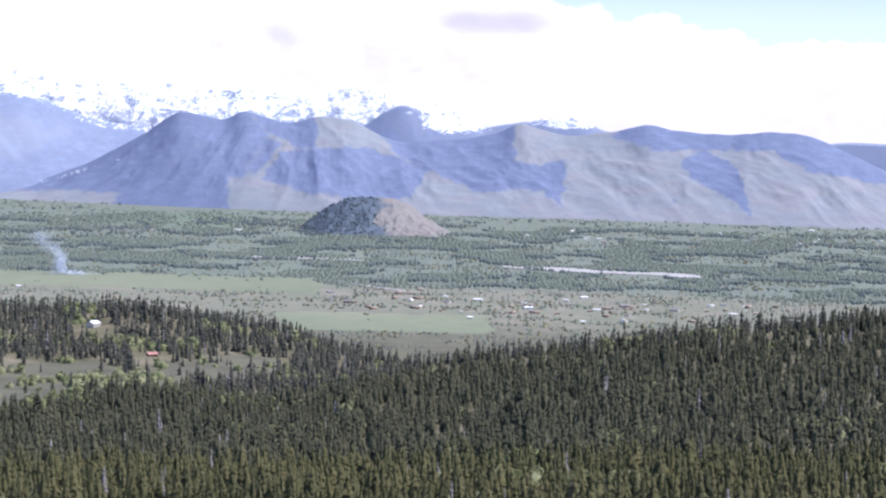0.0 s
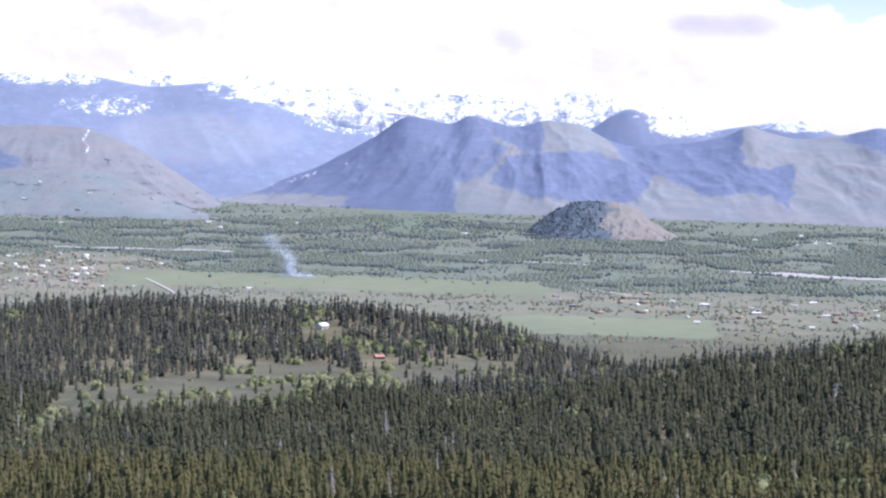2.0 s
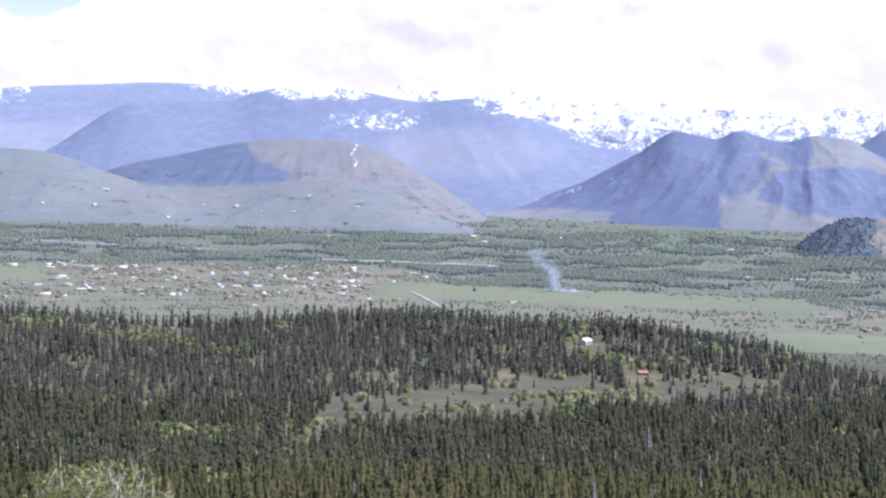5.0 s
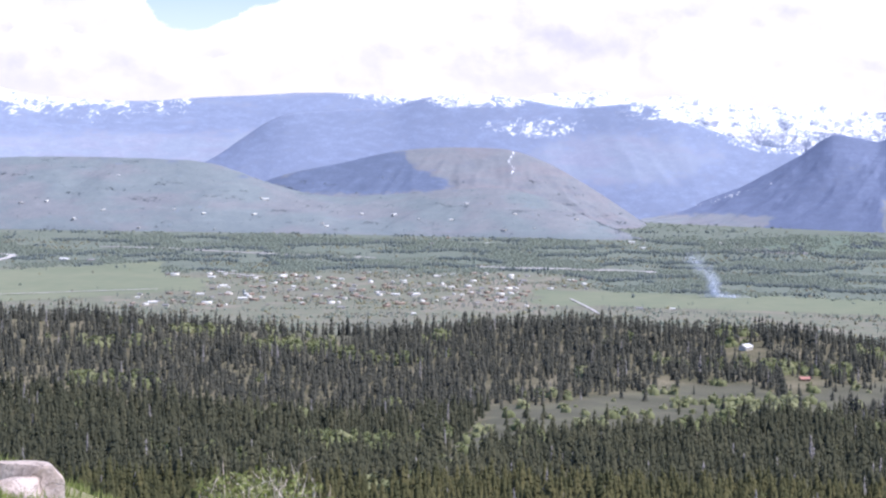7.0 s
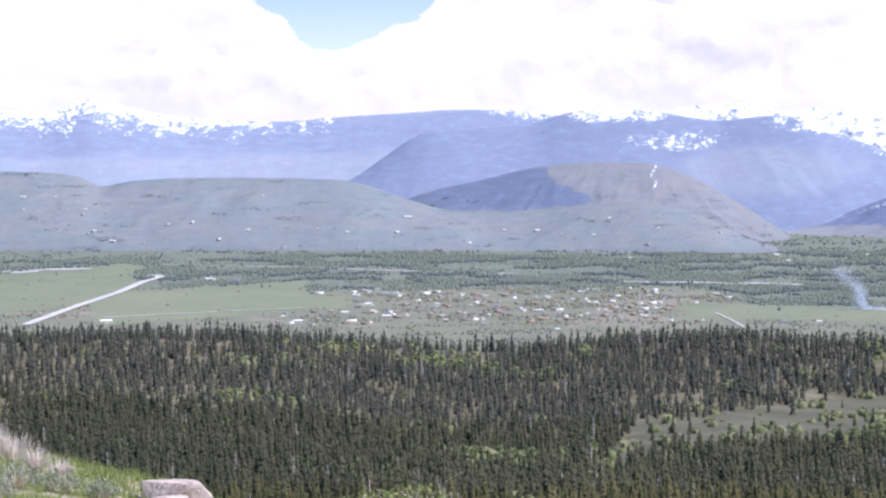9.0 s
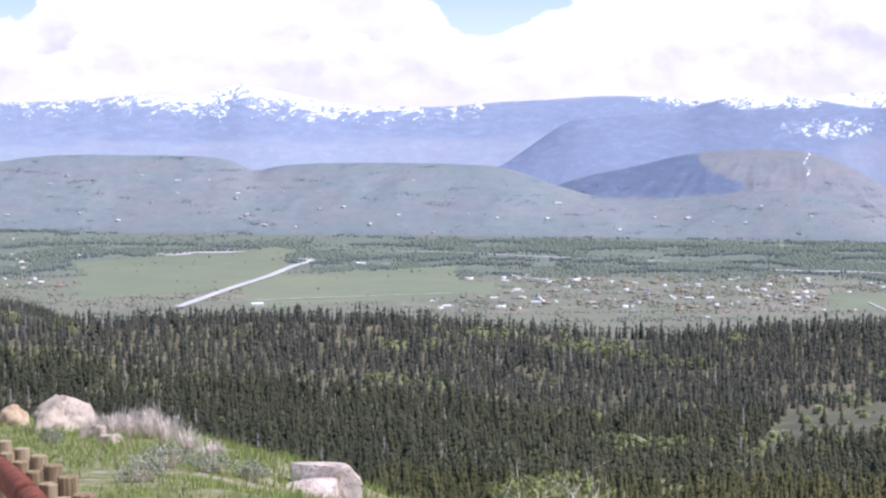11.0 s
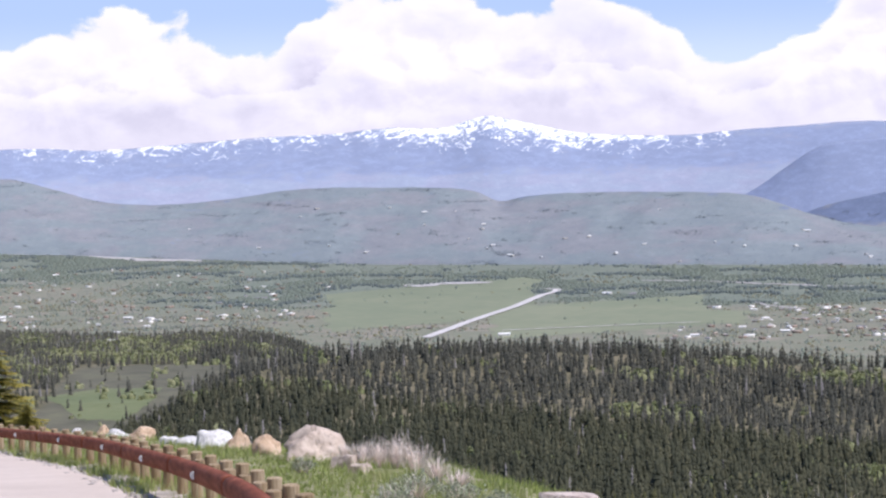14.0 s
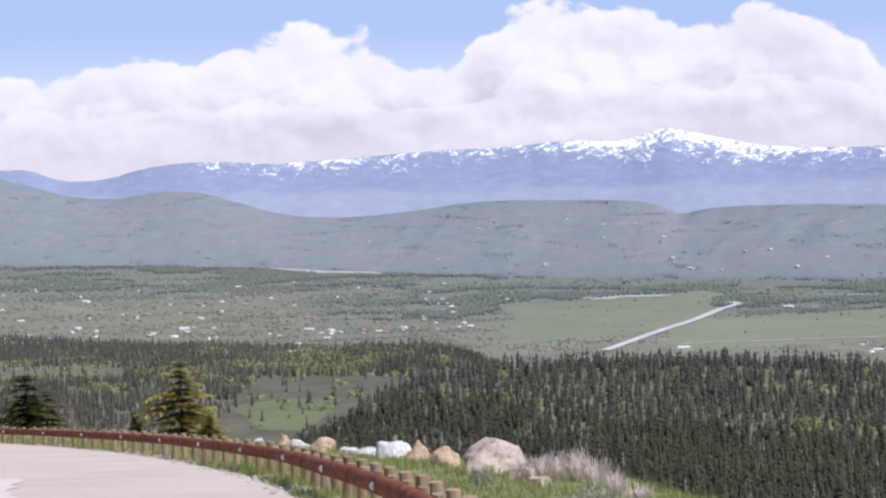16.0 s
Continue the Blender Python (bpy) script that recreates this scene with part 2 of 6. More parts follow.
CREST_A = [(-25, -4.6), (-12, -5.98), (-9.5, -6.44), (-8, -6.62), (-6.5, -6.84), (-5, -7.06), (-3.4, -7.37), (-1.9, -7.55), (-0.3, -7.75), (1.2, -8.1),
           (2.8, -8.45), (4.6, -8.9), (6.5, -9.7), (10, -11.5), (20, -13)]
CREST_B = [(-6, -9.5), (-1, -8.6), (1.5, -7.75), (2.8, -7.4), (4.4, -6.93), (5.9, -6.75), (8.3, -6.45), (11.3, -6.42), (12.9, -6.25), (16, -6.27),
           (19.1, -6.6), (22.5, -6.42), (28, -6.06), (31, -6.0), (34.2, -6.07), (37.3, -6.2), (38.2, -6.4), (38.9, -6.75), (39.7, -7.2), (40.4, -7.7),
           (41.4, -8.15), (43, -9.6), (50, -12), (70, -13)]
FAR_B = [(-6, 1500), (12, 1520), (24, 1520), (30, 1400), (36, 1230), (41, 1060), (50, 900), (70, 900)]
LOW_C = [(900, -190), (1250, -172), (1385, -170), (1650, -182), (2000, -197), (2500, -229), (2800, -245), (5000, -245)]


def hill(az, r, crest_el, crest_r, foot=-11.9, near=470.0):
    u = (r - near) / (crest_r - near)
    el = foot + (crest_el - foot) * np.clip(u, -2, 1) ** 1.0
    z = r * tan(np.clip(el, -40, -1))
    over = np.maximum(r - crest_r, 0)
    return np.where(u > 1, crest_r * tan(crest_el) - 0.26 * over * over / (over + 130), z)


def lift(az):
    """The valley's floor climbs up-river."""
    return 40 * smooth(33, 50, az)


def land(x, y):
    x, y = np.asarray(x, float), np.asarray(y, float)
    r = np.maximum(np.hypot(x, y), 1e-3)
    az = np.degrees(np.arctan2(-x, y))
    a = np.clip(az, -25, 70)
    near = np.interp(r, [0, 60, 150, 300, 470], [-26, -42, -56, -76, -99])
    z_a = hill(a, r, curve(CREST_A, a), 1120.0)
    z_b = hill(a, r, curve(CREST_B, a), curve(FAR_B, a))
    z_c = np.where(a > 31, np.interp(r, [p[0] for p in LOW_C], [p[1] for p in LOW_C]) - 60 * smooth(38, 33, a), -400)
    rough = 3.0 * fbm(x, y, 260.0, 4, 1.0) * smooth(300, 600, r) * smooth(2600, 1800, r)
    z = np.maximum(np.maximum(z_a, z_b), z_c)
    z = np.where(r < 470, near, z) + rough
    z = np.maximum(z, FLOOR + lift(a) * smooth(2900, 4200, r) + 0.6 * fbm(x, y, 500, 3, 5.0))
    close = r < 320
    if close.any():
        b = bench(x[close], y[close]) if x.ndim else bench(x, y)
        z = np.array(z)
        z[close] = np.maximum(z[close], b)
    return z


def at(az, r, dz=0.0):
    x, y = -math.sin(radians(az)) * r, math.cos(radians(az)) * r
    return Vector((x, y, float(land(np.array([x]), np.array([y]))[0]) + dz))


def down(az, el, dz=0.0):
    """The place on the valley's floor at a bearing and a dip."""
    rr = np.arange(1500.0, 4700.0, 6.0)
    z = land(-math.sin(radians(az)) * rr, math.cos(radians(az)) * rr)
    hit = np.nonzero(z > rr * math.tan(radians(el)))[0]
    r = float(rr[hit[0]]) if len(hit) else 4500.0
    return at(az, r, dz)


def mesh_of(name, verts, faces, mats, tint=None, mat_index=None, smooth_shade=False, extra=None):
    """A mesh from arrays; faces all of three or all of four corners."""
    verts, faces = np.asarray(verts, np.float32), np.asarray(faces, np.int32)
    me = bpy.data.meshes.new(name)
    n, k = faces.shape
    me.vertices.add(len(verts))
    me.vertices.foreach_set("co", verts.ravel())
    me.loops.add(n * k)
    me.loops.foreach_set("vertex_index", faces.ravel())
    me.polygons.add(n)
    me.polygons.foreach_set("loop_start", np.arange(0, n * k, k, dtype=np.int32))
    for m in mats:
        me.materials.append(m)
    if mat_index is not None:
        me.polygons.foreach_set("material_index", np.asarray(mat_index, np.int32))
    me.polygons.foreach_set("use_smooth", np.full(n, smooth_shade))
    for key, val in {**({"tint": tint} if tint is not None else {}), **(extra or {})}.items():
        me.attributes.new(key, "FLOAT", "POINT").data.foreach_set("value", np.asarray(val, np.float32))
    me.update(calc_edges=True)
    me.validate()
    return me


def sheet(rows, cols):
    i = np.arange(rows - 1)[:, None] * cols + np.arange(cols - 1)[None]
    return np.stack([i, i + 1, i + cols + 1, i + cols], -1).reshape(-1, 4)


def inside(A, E, corners, soft=0.07):
    """1 inside an outline given by (bearing, height) corners, fading over its edge."""
    within, near = np.zeros(A.shape, bool), np.full(A.shape, 9.0)
    for (a0, e0), (a1, e1) in zip(corners, corners[1:] + corners[:1]):
        crosses = (E < e0) != (E < e1)
        within ^= crosses & (A < a0 + (E - e0) * (a1 - a0) / (e1 - e0 + 1e-9))
        u = np.clip(((A - a0) * (a1 - a0) + (E - e0) * (e1 - e0)) / ((a1 - a0) ** 2 + (e1 - e0) ** 2), 0, 1)
        near = np.minimum(near, np.hypot(A - a0 - u * (a1 - a0), E - e0 - u * (e1 - e0)))
    return smooth(-soft, soft, np.where(within, near, -near))


# ground: forest floor, sage meadow, valley pasture, and the grass bank by the road
def meadow(az, r):
    """1 on the open sage meadows of the hillside, 0 under the trees."""
    w = 0.5 * fbm(az * 40, r * 0.5, 60.0, 3, 3.0)
    wa, wr = az + 0.35 * w, r / 100 + 0.3 * w
    m = inside(wa, wr, [(18.0, 8.3), (17.2, 10.0), (16.4, 11.5), (14.7, 11.4), (12.6, 12.1), (11.0, 12.8), (9.5, 12.9), (8.5, 12.3), (6.5, 13.4), (5.1, 13.9), (3.9, 13.7),
                        (4.6, 12.7), (7.2, 11.5), (9.7, 10.8), (12.9, 10.0), (15.2, 10.0), (16.5, 9.2), (17.6, 8.2)], 0.12)
    m = np.maximum(m, inside(wa, wr, [(45.0, 12.3), (43.4, 14.2), (43.3, 15.4), (42.7, 17.6), (41.0, 18.0), (38.6, 17.6), (38.4, 15.0), (39.5, 12.0)], 0.15))
    m = np.maximum(m, inside(wa, wr, [(54.0, 18.6), (46.4, 18.4), (46.0, 19.6), (46.8, 21.5), (54.0, 24.0)], 0.15))
    m = np.maximum(m, inside(wa, wr, [(44.0, 22.2), (43.6, 23.4), (41.2, 23.9), (41.0, 22.6)], 0.1))
    m = np.maximum(m, smooth(1.0, 0.8, np.hypot((az - 21.5 - w * .6) / 2.0, (r - 1555) / 40)))
    return m


def dip(r, az):
    return np.degrees(np.arctan2(-(FLOOR + lift(az) * smooth(2900, 4200, r)), r))


def riparian(az, r):
    """1 in the cottonwood belt along the river."""
    d = -dip(r, az)
    n = 0.1 * fbm(-np.sin(np.radians(az)) * r, np.cos(np.radians(az)) * r, 260, 4, 14.0)
    start = np.interp(az, [12.5, 14.5], [-5.53, -4.74])
    band = smooth(-0.09, 0.08, d + n - start) * smooth(31, 27, az) * 0.95
    band = np.maximum(band, smooth(-4.75, -4.45, d + n) * smooth(18, 24, az) * smooth(44, 37, az) * 0.9)
    return np.maximum(band, smooth(-3.9, -3.5, d + n) * smooth(33, 38, az) * 0.8)


rings = np.concatenate([[0, 3, 6, 8, 9], np.arange(10, 60, 0.7), np.geomspace(60, 470, 60), np.arange(480, 1700, 10), np.arange(1700, 2600, 25),
                        np.arange(2600, 4950, 50), [4960]])
bearings = np.concatenate([np.arange(-180, -20, 5.0), np.arange(-20, 20, 0.4), np.arange(20, 58, 0.2), np.arange(58, 181, 5.0)])
AZ, R = np.meshgrid(bearings, rings)
X, Y = -np.sin(np.radians(AZ)) * R, np.cos(np.radians(AZ)) * R
Z = land(X, Y)
S = np.where(R < 320, off_rail(X, Y), 99)
wood = smooth(380, 480, R) * smooth(2450, 2250, R) * (1 - meadow(AZ, R)) * np.where(AZ > 40, 1, smooth(1750, 1650, R))
bank = smooth(320, 200, R)
ground_material, t = material("ground")
p = place(t)
big, mid, fine = t.noise(p, 0.0045, 5.0), t.noise(p, 0.03, 5.0, 0.6), t.noise(p, 1.6, 6.0, 0.7)
pasture = t.ramp(t.math("ADD", t.math("MULTIPLY", big, 0.55), t.math("MULTIPLY", mid, 0.45)),
                 [(0.36, (0.180, 0.182, 0.142)), (0.45, (0.240, 0.230, 0.178)), (0.52, (0.195, 0.208, 0.150)), (0.60, (0.285, 0.252, 0.205)), (0.68, (0.215, 0.224, 0.165))])
sage = t.ramp(t.math("ADD", t.math("MULTIPLY", mid, 0.6), t.math("MULTIPLY", fine, 0.4)),
              [(0.36, (0.090, 0.090, 0.060)), (0.5, (0.132, 0.126, 0.092)), (0.64, (0.168, 0.166, 0.105))])
litter = t.ramp(t.math("ADD", t.math("MULTIPLY", mid, 0.5), t.math("MULTIPLY", fine, 0.5)),
                [(0.38, (0.075, 0.075, 0.042)), (0.5, (0.15, 0.135, 0.085)), (0.64, (0.27, 0.235, 0.165))])
turf = t.ramp(t.noise(p, 2.2, 6.0, 0.7), [(0.33, (0.12, 0.14, 0.05)), (0.48, (0.20, 0.21, 0.08)), (0.58, (0.33, 0.285, 0.205)), (0.70, (0.43, 0.375, 0.30))])
colour = t.mix(t.math("MULTIPLY", attribute(t, "green"), 0.8), pasture, t.ramp(mid, [(0.35, (0.15, 0.18, 0.15)), (0.65, (0.19, 0.225, 0.182))]))
colour = t.mix(attribute(t, "sage"), colour, sage)
colour = t.mix(attribute(t, "wood"), colour, litter)
colour = t.mix(attribute(t, "bank"), colour, turf)
colour = t.mix(attribute(t, "dirt"), colour, t.ramp(t.noise(p, 3.0, 6.0, 0.7), [(0.35, (0.30, 0.25, 0.20)), (0.5, (0.52, 0.45, 0.39)), (0.62, (0.64, 0.57, 0.51))]))
finish(t, colour, 0.95, fine, 0.5, 0.08, spec=0.1)
ground = new("ground", mesh_of("ground", np.stack([X, Y, Z], -1).reshape(-1, 3), sheet(*X.shape), [ground_material], smooth_shade=True,
                               extra={"wood": wood.ravel(), "sage": (smooth(330, 480, R) * smooth(2300, 1900, R)).ravel(), "bank": bank.ravel(), "green": riparian(AZ, R).ravel(), "dirt": (smooth(-4, -1.2, S) * smooth(0.7, 0.1, S) * 0.85).ravel()}))
tagged(ground, "wooded hillside falling to a wide green valley floor", "ground", kind="structure")


# ---------------------------------------------------------------- mountains
def mountain_material(name, forest, open_land, rock, snow_tone=(0.93, 0.94, 0.97), ragged=2.0, warm=(1.05, 0.97, 0.98)):
    m, t = material(name)
    p = place(t)
    stretch = t.node("ShaderNodeMapping", Vector=p, Scale=(1.0, 1.0, 3.0)).outputs[0]
    grain, fine = t.noise(stretch, 0.03, 6.0, 0.65), t.noise(stretch, 0.14, 5.0, 0.7)
    woods = attribute(t, "woods")
    mask = t.step(t.math("ADD", woods, t.math("MULTIPLY", t.math("SUBTRACT", t.math("ADD", t.math("MULTIPLY", grain, .6), t.math("MULTIPLY", fine, .4)), 0.5), ragged)), 0.30, 0.74)
    trees = t.ramp(t.math("ADD", t.math("MULTIPLY", fine, 0.45), t.math("MULTIPLY", grain, 0.55)), [(0.38, tuple(c * 0.92 for c in forest)), (0.5, forest), (0.64, tuple(c * 1.2 for c in forest))])
    bare = t.ramp(t.math("ADD", t.math("MULTIPLY", grain, 0.5), t.math("MULTIPLY", fine, 0.5)), [(0.36, rock), (0.52, open_land), (0.66, tuple(min(1, c * 1.15) for c in open_land))])
    wide = t.noise(t.node("ShaderNodeMapping", Vector=p, Scale=(1.0, 1.0, 4.0)).outputs[0], 0.008, 5.0, 0.6)
    bare = t.mix(t.math("MULTIPLY", t.step(wide, 0.42, 0.62), 0.75), bare, t.mix(1.0, bare, warm, "MULTIPLY"))
    colour = t.mix(mask, bare, trees)
    lean = t.node("ShaderNodeMapping", Vector=p, Rotation=(0.0, 0.5, 0.0), Scale=(1.0, 0.6, 1.7)).outputs[0]
    drift = t.math("ADD", t.math("MULTIPLY", t.noise(lean, 0.034, 8.0, 0.76, 0.7), 0.6), t.math("MULTIPLY", t.noise(lean, 0.15, 5.0, 0.7, 0.4), 0.4))
    snow = t.step(t.math("ADD", attribute(t, "snow"), t.math("MULTIPLY", t.math("SUBTRACT", drift, 0.5), 5.6)), 0.36, 0.64)
    colour = t.mix(snow, colour, snow_tone)
    finish(t, colour, 0.95, spec=0.05)
    return m


def mountain(name, label, crest, foot_r, crest_r, mat, relief=14.0, gully=60.0, seed=1.0, step=0.06, rows=46, woods=None, snow=None, steep=1.0, jag=0.0, foot_z=None, skew=0.25):
    """A range: a strip of land that climbs from its foot to its crest and falls behind it."""
    az = np.arange(crest[0][0], crest[-1][0] + step / 2, step)
    el = curve(crest, az)
    foot = np.interp(az, *zip(*foot_r)) if isinstance(foot_r, list) else np.full(len(az), float(foot_r))
    far = np.interp(az, *zip(*crest_r)) if isinstance(crest_r, list) else np.full(len(az), float(crest_r))
    v = np.concatenate([np.linspace(0, 1, rows), [1.08, 1.25, 1.5]])
    V, A = np.meshgrid(v, az, indexing="ij")
    arc = np.radians(A) * 4300
    rr = foot + (far - foot) * V
    base = (FLOOR + lift(A) if foot_z is None else foot_z) - 6
    peak = far * tan(el) + jag * fbm(arc[0], arc[0] * 0.3, 44.0, 4, seed + 3, gain=0.5)
    # bumps of the crest fade out down the slope
    k = max(int(1.6 / step), 3)
    calm = np.convolve(np.pad(peak, k, mode="edge"), np.hanning(2 * k + 1) / np.hanning(2 * k + 1).sum(), mode="valid")
    share = np.clip(V, 0, 1) ** 1.6
    peak = calm * (1 - share) + peak * share
    up = np.minimum(V, 1) ** steep
    slope = V * 190
    bend = arc + 45 * fbm(arc, slope, 170, 2, seed + 9) + (skew(A) if callable(skew) else skew) * slope
    ridge = 0.5 * fbm(bend, slope * 0.6, gully * 1.9, 2, 0.02 * seed, ridged=True, gain=0.35) + 0.5 * fbm(bend, rr, gully * 1.5, 4, 0.5 + seed, ridged=True, gain=0.48)
    env = np.clip(V, 0, 1) * np.clip(1 - V, 0, 1) * 4
    z = base + (peak - base) * up + relief * ridge * env
    z = np.where(V > 1, base + (peak - base) * np.clip(1 - (V - 1) * 2.2, -0.2, 1), z)
    a = np.radians(A)
    xyz3 = np.stack([-np.sin(a) * rr, np.cos(a) * rr, z], -1)
    e = np.degrees(np.arctan2(z, rr))
    me = mesh_of(name, xyz3.reshape(-1, 3), sheet(*V.shape)[:, ::-1], [mat], smooth_shade=True,
                 extra={"woods": (woods(A, e, V) if woods else V * 0 + 0.5).ravel(), "snow": (snow(A, e, V) if snow else V * 0 - 2).ravel()})
    return tagged(new(name, me), label, "mountain", kind="structure")


def spot(A, E, az, el, w, h):
    return smooth(1.4, 0.5, np.hypot((A - az) / w, (E - el) / h))


BENCH = [(10.8, -4.1), (12.1, -3.8), (13.5, -3.35), (14.8, -2.75), (16.0, -2.45), (17.6, -2.47), (19.1, -2.6), (21.3, -2.63), (22.6, -2.3), (24.0, -1.82), (25.9, -1.66), (27.6, -1.62), (29.5, -1.63), (30.4, -1.70), (31.0, -1.79), (31.6, -1.53),
         (32.6, -1.40), (34.1, -1.36), (36.4, -1.34), (38.7, -1.59), (40.3, -1.67), (41.8, -1.55), (43.1, -1.17), (44.0, -0.92), (45.0, -0.84),
         (46.4, -0.99), (47.8, -0.84), (48.5, -0.62), (49.4, -0.38), (52, 0.1), (58, 0.3)]
DARK_HILL = [(11.2, -3.8), (12.0, -3.5), (12.8, -3.0), (13.7, -2.42), (15.1, -1.66), (16.0, -1.37), (16.8, -1.32), (19.1, -1.43), (20.7, -1.78), (22.2, -2.1),
             (23.3, -2.49), (25, -3.0), (27, -3.5)]
BLUE_MT = [(5.5, -2.2), (6.9, -1.65), (8.1, -1.33), (9.4, -1.14), (10.7, -0.70), (11.7, -0.25), (12.5, -0.11), (14.5, -0.19), (15.1, -0.09), (16.0, 0.07),
           (17.0, 0.13), (18.5, -0.01), (19.1, -0.19), (20.7, -0.31), (22.5, -0.59), (23.3, -1.10), (24.1, -1.64), (26, -2.2), (29, -2.6)]
LONG_RANGE = [(13.0, -0.7), (16.0, -0.15), (17.5, -0.02), (18.8, 0.05), (20.1, 0.13), (21.5, 0.16), (22.8, 0.08), (24.4, 0.0), (25.9, -0.1), (27.5, -0.08), (29.0, 0.05), (30.1, 0.30), (30.7, 0.43),
              (31.3, 0.54), (31.8, 0.43), (32.2, 0.30), (34.1, 0.26), (35.6, 0.14), (37.2, 0.10), (40.3, -0.08), (41.8, -0.16), (43.6, -0.07),
              (44.9, -0.11), (45.6, -0.21), (46.4, -0.42), (47.9, -0.43), (48.6, -0.18), (49.4, -0.16), (54, -0.1), (58, -0.2)]
SNOW_PEAKS = [(-4, -1.1), (-2.6, -1.03), (-0.9, -1.0), (-0.2, -0.63), (1.3, -0.28), (2.2, -0.10), (3.7, -0.32), (5.6, -0.16), (6.8, -0.25), (7.4, -0.13),
              (9.1, -0.16), (10.5, 0.0), (11.4, 0.13), (12.4, 0.03), (13.0, 0.14), (13.5, 0.28), (14.0, 0.20), (14.8, 0.17), (16.0, -0.02), (17.5, -0.4), (19, -0.9)]
PYRAMID = [(-6, -1.6), (-4.8, -1.20), (-4.2, -1.03), (-3.9, -0.87), (-2.8, -0.81), (-2.3, -0.88), (-1.5, -1.01), (-1.1, -1.07), (-0.6, -0.93), (-0.2, -0.87),
           (0.5, -0.73), (1.3, -0.55), (1.6, -0.68), (2.2, -1.08), (2.9, -1.41), (4, -1.8)]
FRONT = [(-16, -2.6), (-11.8, -1.90), (-10.9, -1.51), (-10.0, -1.12), (-9.0, -1.00), (-7.8, -1.08), (-6.9, -1.09), (-6.2, -1.01), (-5.4, -0.91), (-4.8, -1.05),
         (-4.2, -1.16), (-3.3, -1.24), (-2.5, -1.08), (-2.0, -0.97), (-1.4, -1.22), (-0.5, -1.41), (0.5, -1.50), (1.1, -1.55), (1.7, -1.42),
         (2.6, -0.99), (3.4, -0.91), (4.5, -1.08), (4.9, -0.97), (5.6, -0.83), (6.0, -1.03), (6.6, -0.96), (7.2, -0.87), (8.1, -1.41), (8.9, -1.89),
         (9.6, -2.26), (10.4, -2.58), (11.1, -2.89), (12.4, -3.3)]
KNOLL = [(-0.9, -4.3), (-0.5, -4.12), (0.0, -3.86), (0.5, -3.55), (0.9, -3.30), (1.3, -3.16), (1.7, -3.08), (2.1, -3.12), (2.6, -3.10), (3.0, -3.28), (3.3, -3.42), (3.7, -3.74), (4.0, -4.1), (4.2, -4.3)]

# distance haze is mixed into these base colours: bluish, pale, low in contrast
HAZY = mountain_material("haze_tinted_forest", (0.262, 0.304, 0.42), (0.325, 0.362, 0.45), (0.295, 0.334, 0.432))
SLOPES = mountain_material("haze_tinted_forest_and_sage", (0.178, 0.211, 0.314), (0.264, 0.285, 0.306), (0.238, 0.258, 0.304), ragged=1.5, warm=(1.10, 1.0, 0.99))
SAGE_HILL = mountain_material("haze_tinted_sage_hill", (0.152, 0.187, 0.268), (0.226, 0.258, 0.268), (0.196, 0.228, 0.250), ragged=2.2, warm=(1.13, 0.99, 1.01))

# haze tint in the base colour here too, over browner sage
BROWN_HILL = mountain_material("haze_tinted_brown_hill", (0.152, 0.185, 0.270), (0.244, 0.254, 0.272), (0.206, 0.222, 0.258), ragged=2.2, warm=(1.09, 0.985, 0.98))

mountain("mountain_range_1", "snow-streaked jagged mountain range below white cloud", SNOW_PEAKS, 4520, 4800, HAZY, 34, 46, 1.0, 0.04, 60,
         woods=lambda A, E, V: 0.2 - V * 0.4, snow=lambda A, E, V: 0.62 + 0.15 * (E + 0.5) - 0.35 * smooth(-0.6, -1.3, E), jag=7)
# woods mask drops at the foot to paint in the paler low haze
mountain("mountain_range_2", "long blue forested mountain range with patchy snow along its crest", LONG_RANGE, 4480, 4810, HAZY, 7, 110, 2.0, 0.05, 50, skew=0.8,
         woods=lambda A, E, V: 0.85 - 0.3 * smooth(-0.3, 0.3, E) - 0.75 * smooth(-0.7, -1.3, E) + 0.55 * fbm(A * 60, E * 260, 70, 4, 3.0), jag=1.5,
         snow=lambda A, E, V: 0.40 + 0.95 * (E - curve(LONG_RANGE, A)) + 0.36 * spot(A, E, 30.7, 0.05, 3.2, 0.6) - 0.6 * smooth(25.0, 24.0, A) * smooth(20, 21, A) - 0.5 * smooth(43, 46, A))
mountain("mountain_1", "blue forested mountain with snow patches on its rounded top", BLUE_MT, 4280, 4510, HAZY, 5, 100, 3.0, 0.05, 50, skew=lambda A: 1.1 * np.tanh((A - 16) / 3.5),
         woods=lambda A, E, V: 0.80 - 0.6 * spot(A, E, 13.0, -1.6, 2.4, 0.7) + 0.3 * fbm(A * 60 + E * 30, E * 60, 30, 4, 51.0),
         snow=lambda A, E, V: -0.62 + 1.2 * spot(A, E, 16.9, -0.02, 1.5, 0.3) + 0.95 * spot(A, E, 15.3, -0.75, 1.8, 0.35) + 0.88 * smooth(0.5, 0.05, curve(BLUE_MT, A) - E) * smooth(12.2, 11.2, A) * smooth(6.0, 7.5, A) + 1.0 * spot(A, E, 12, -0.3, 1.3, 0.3))
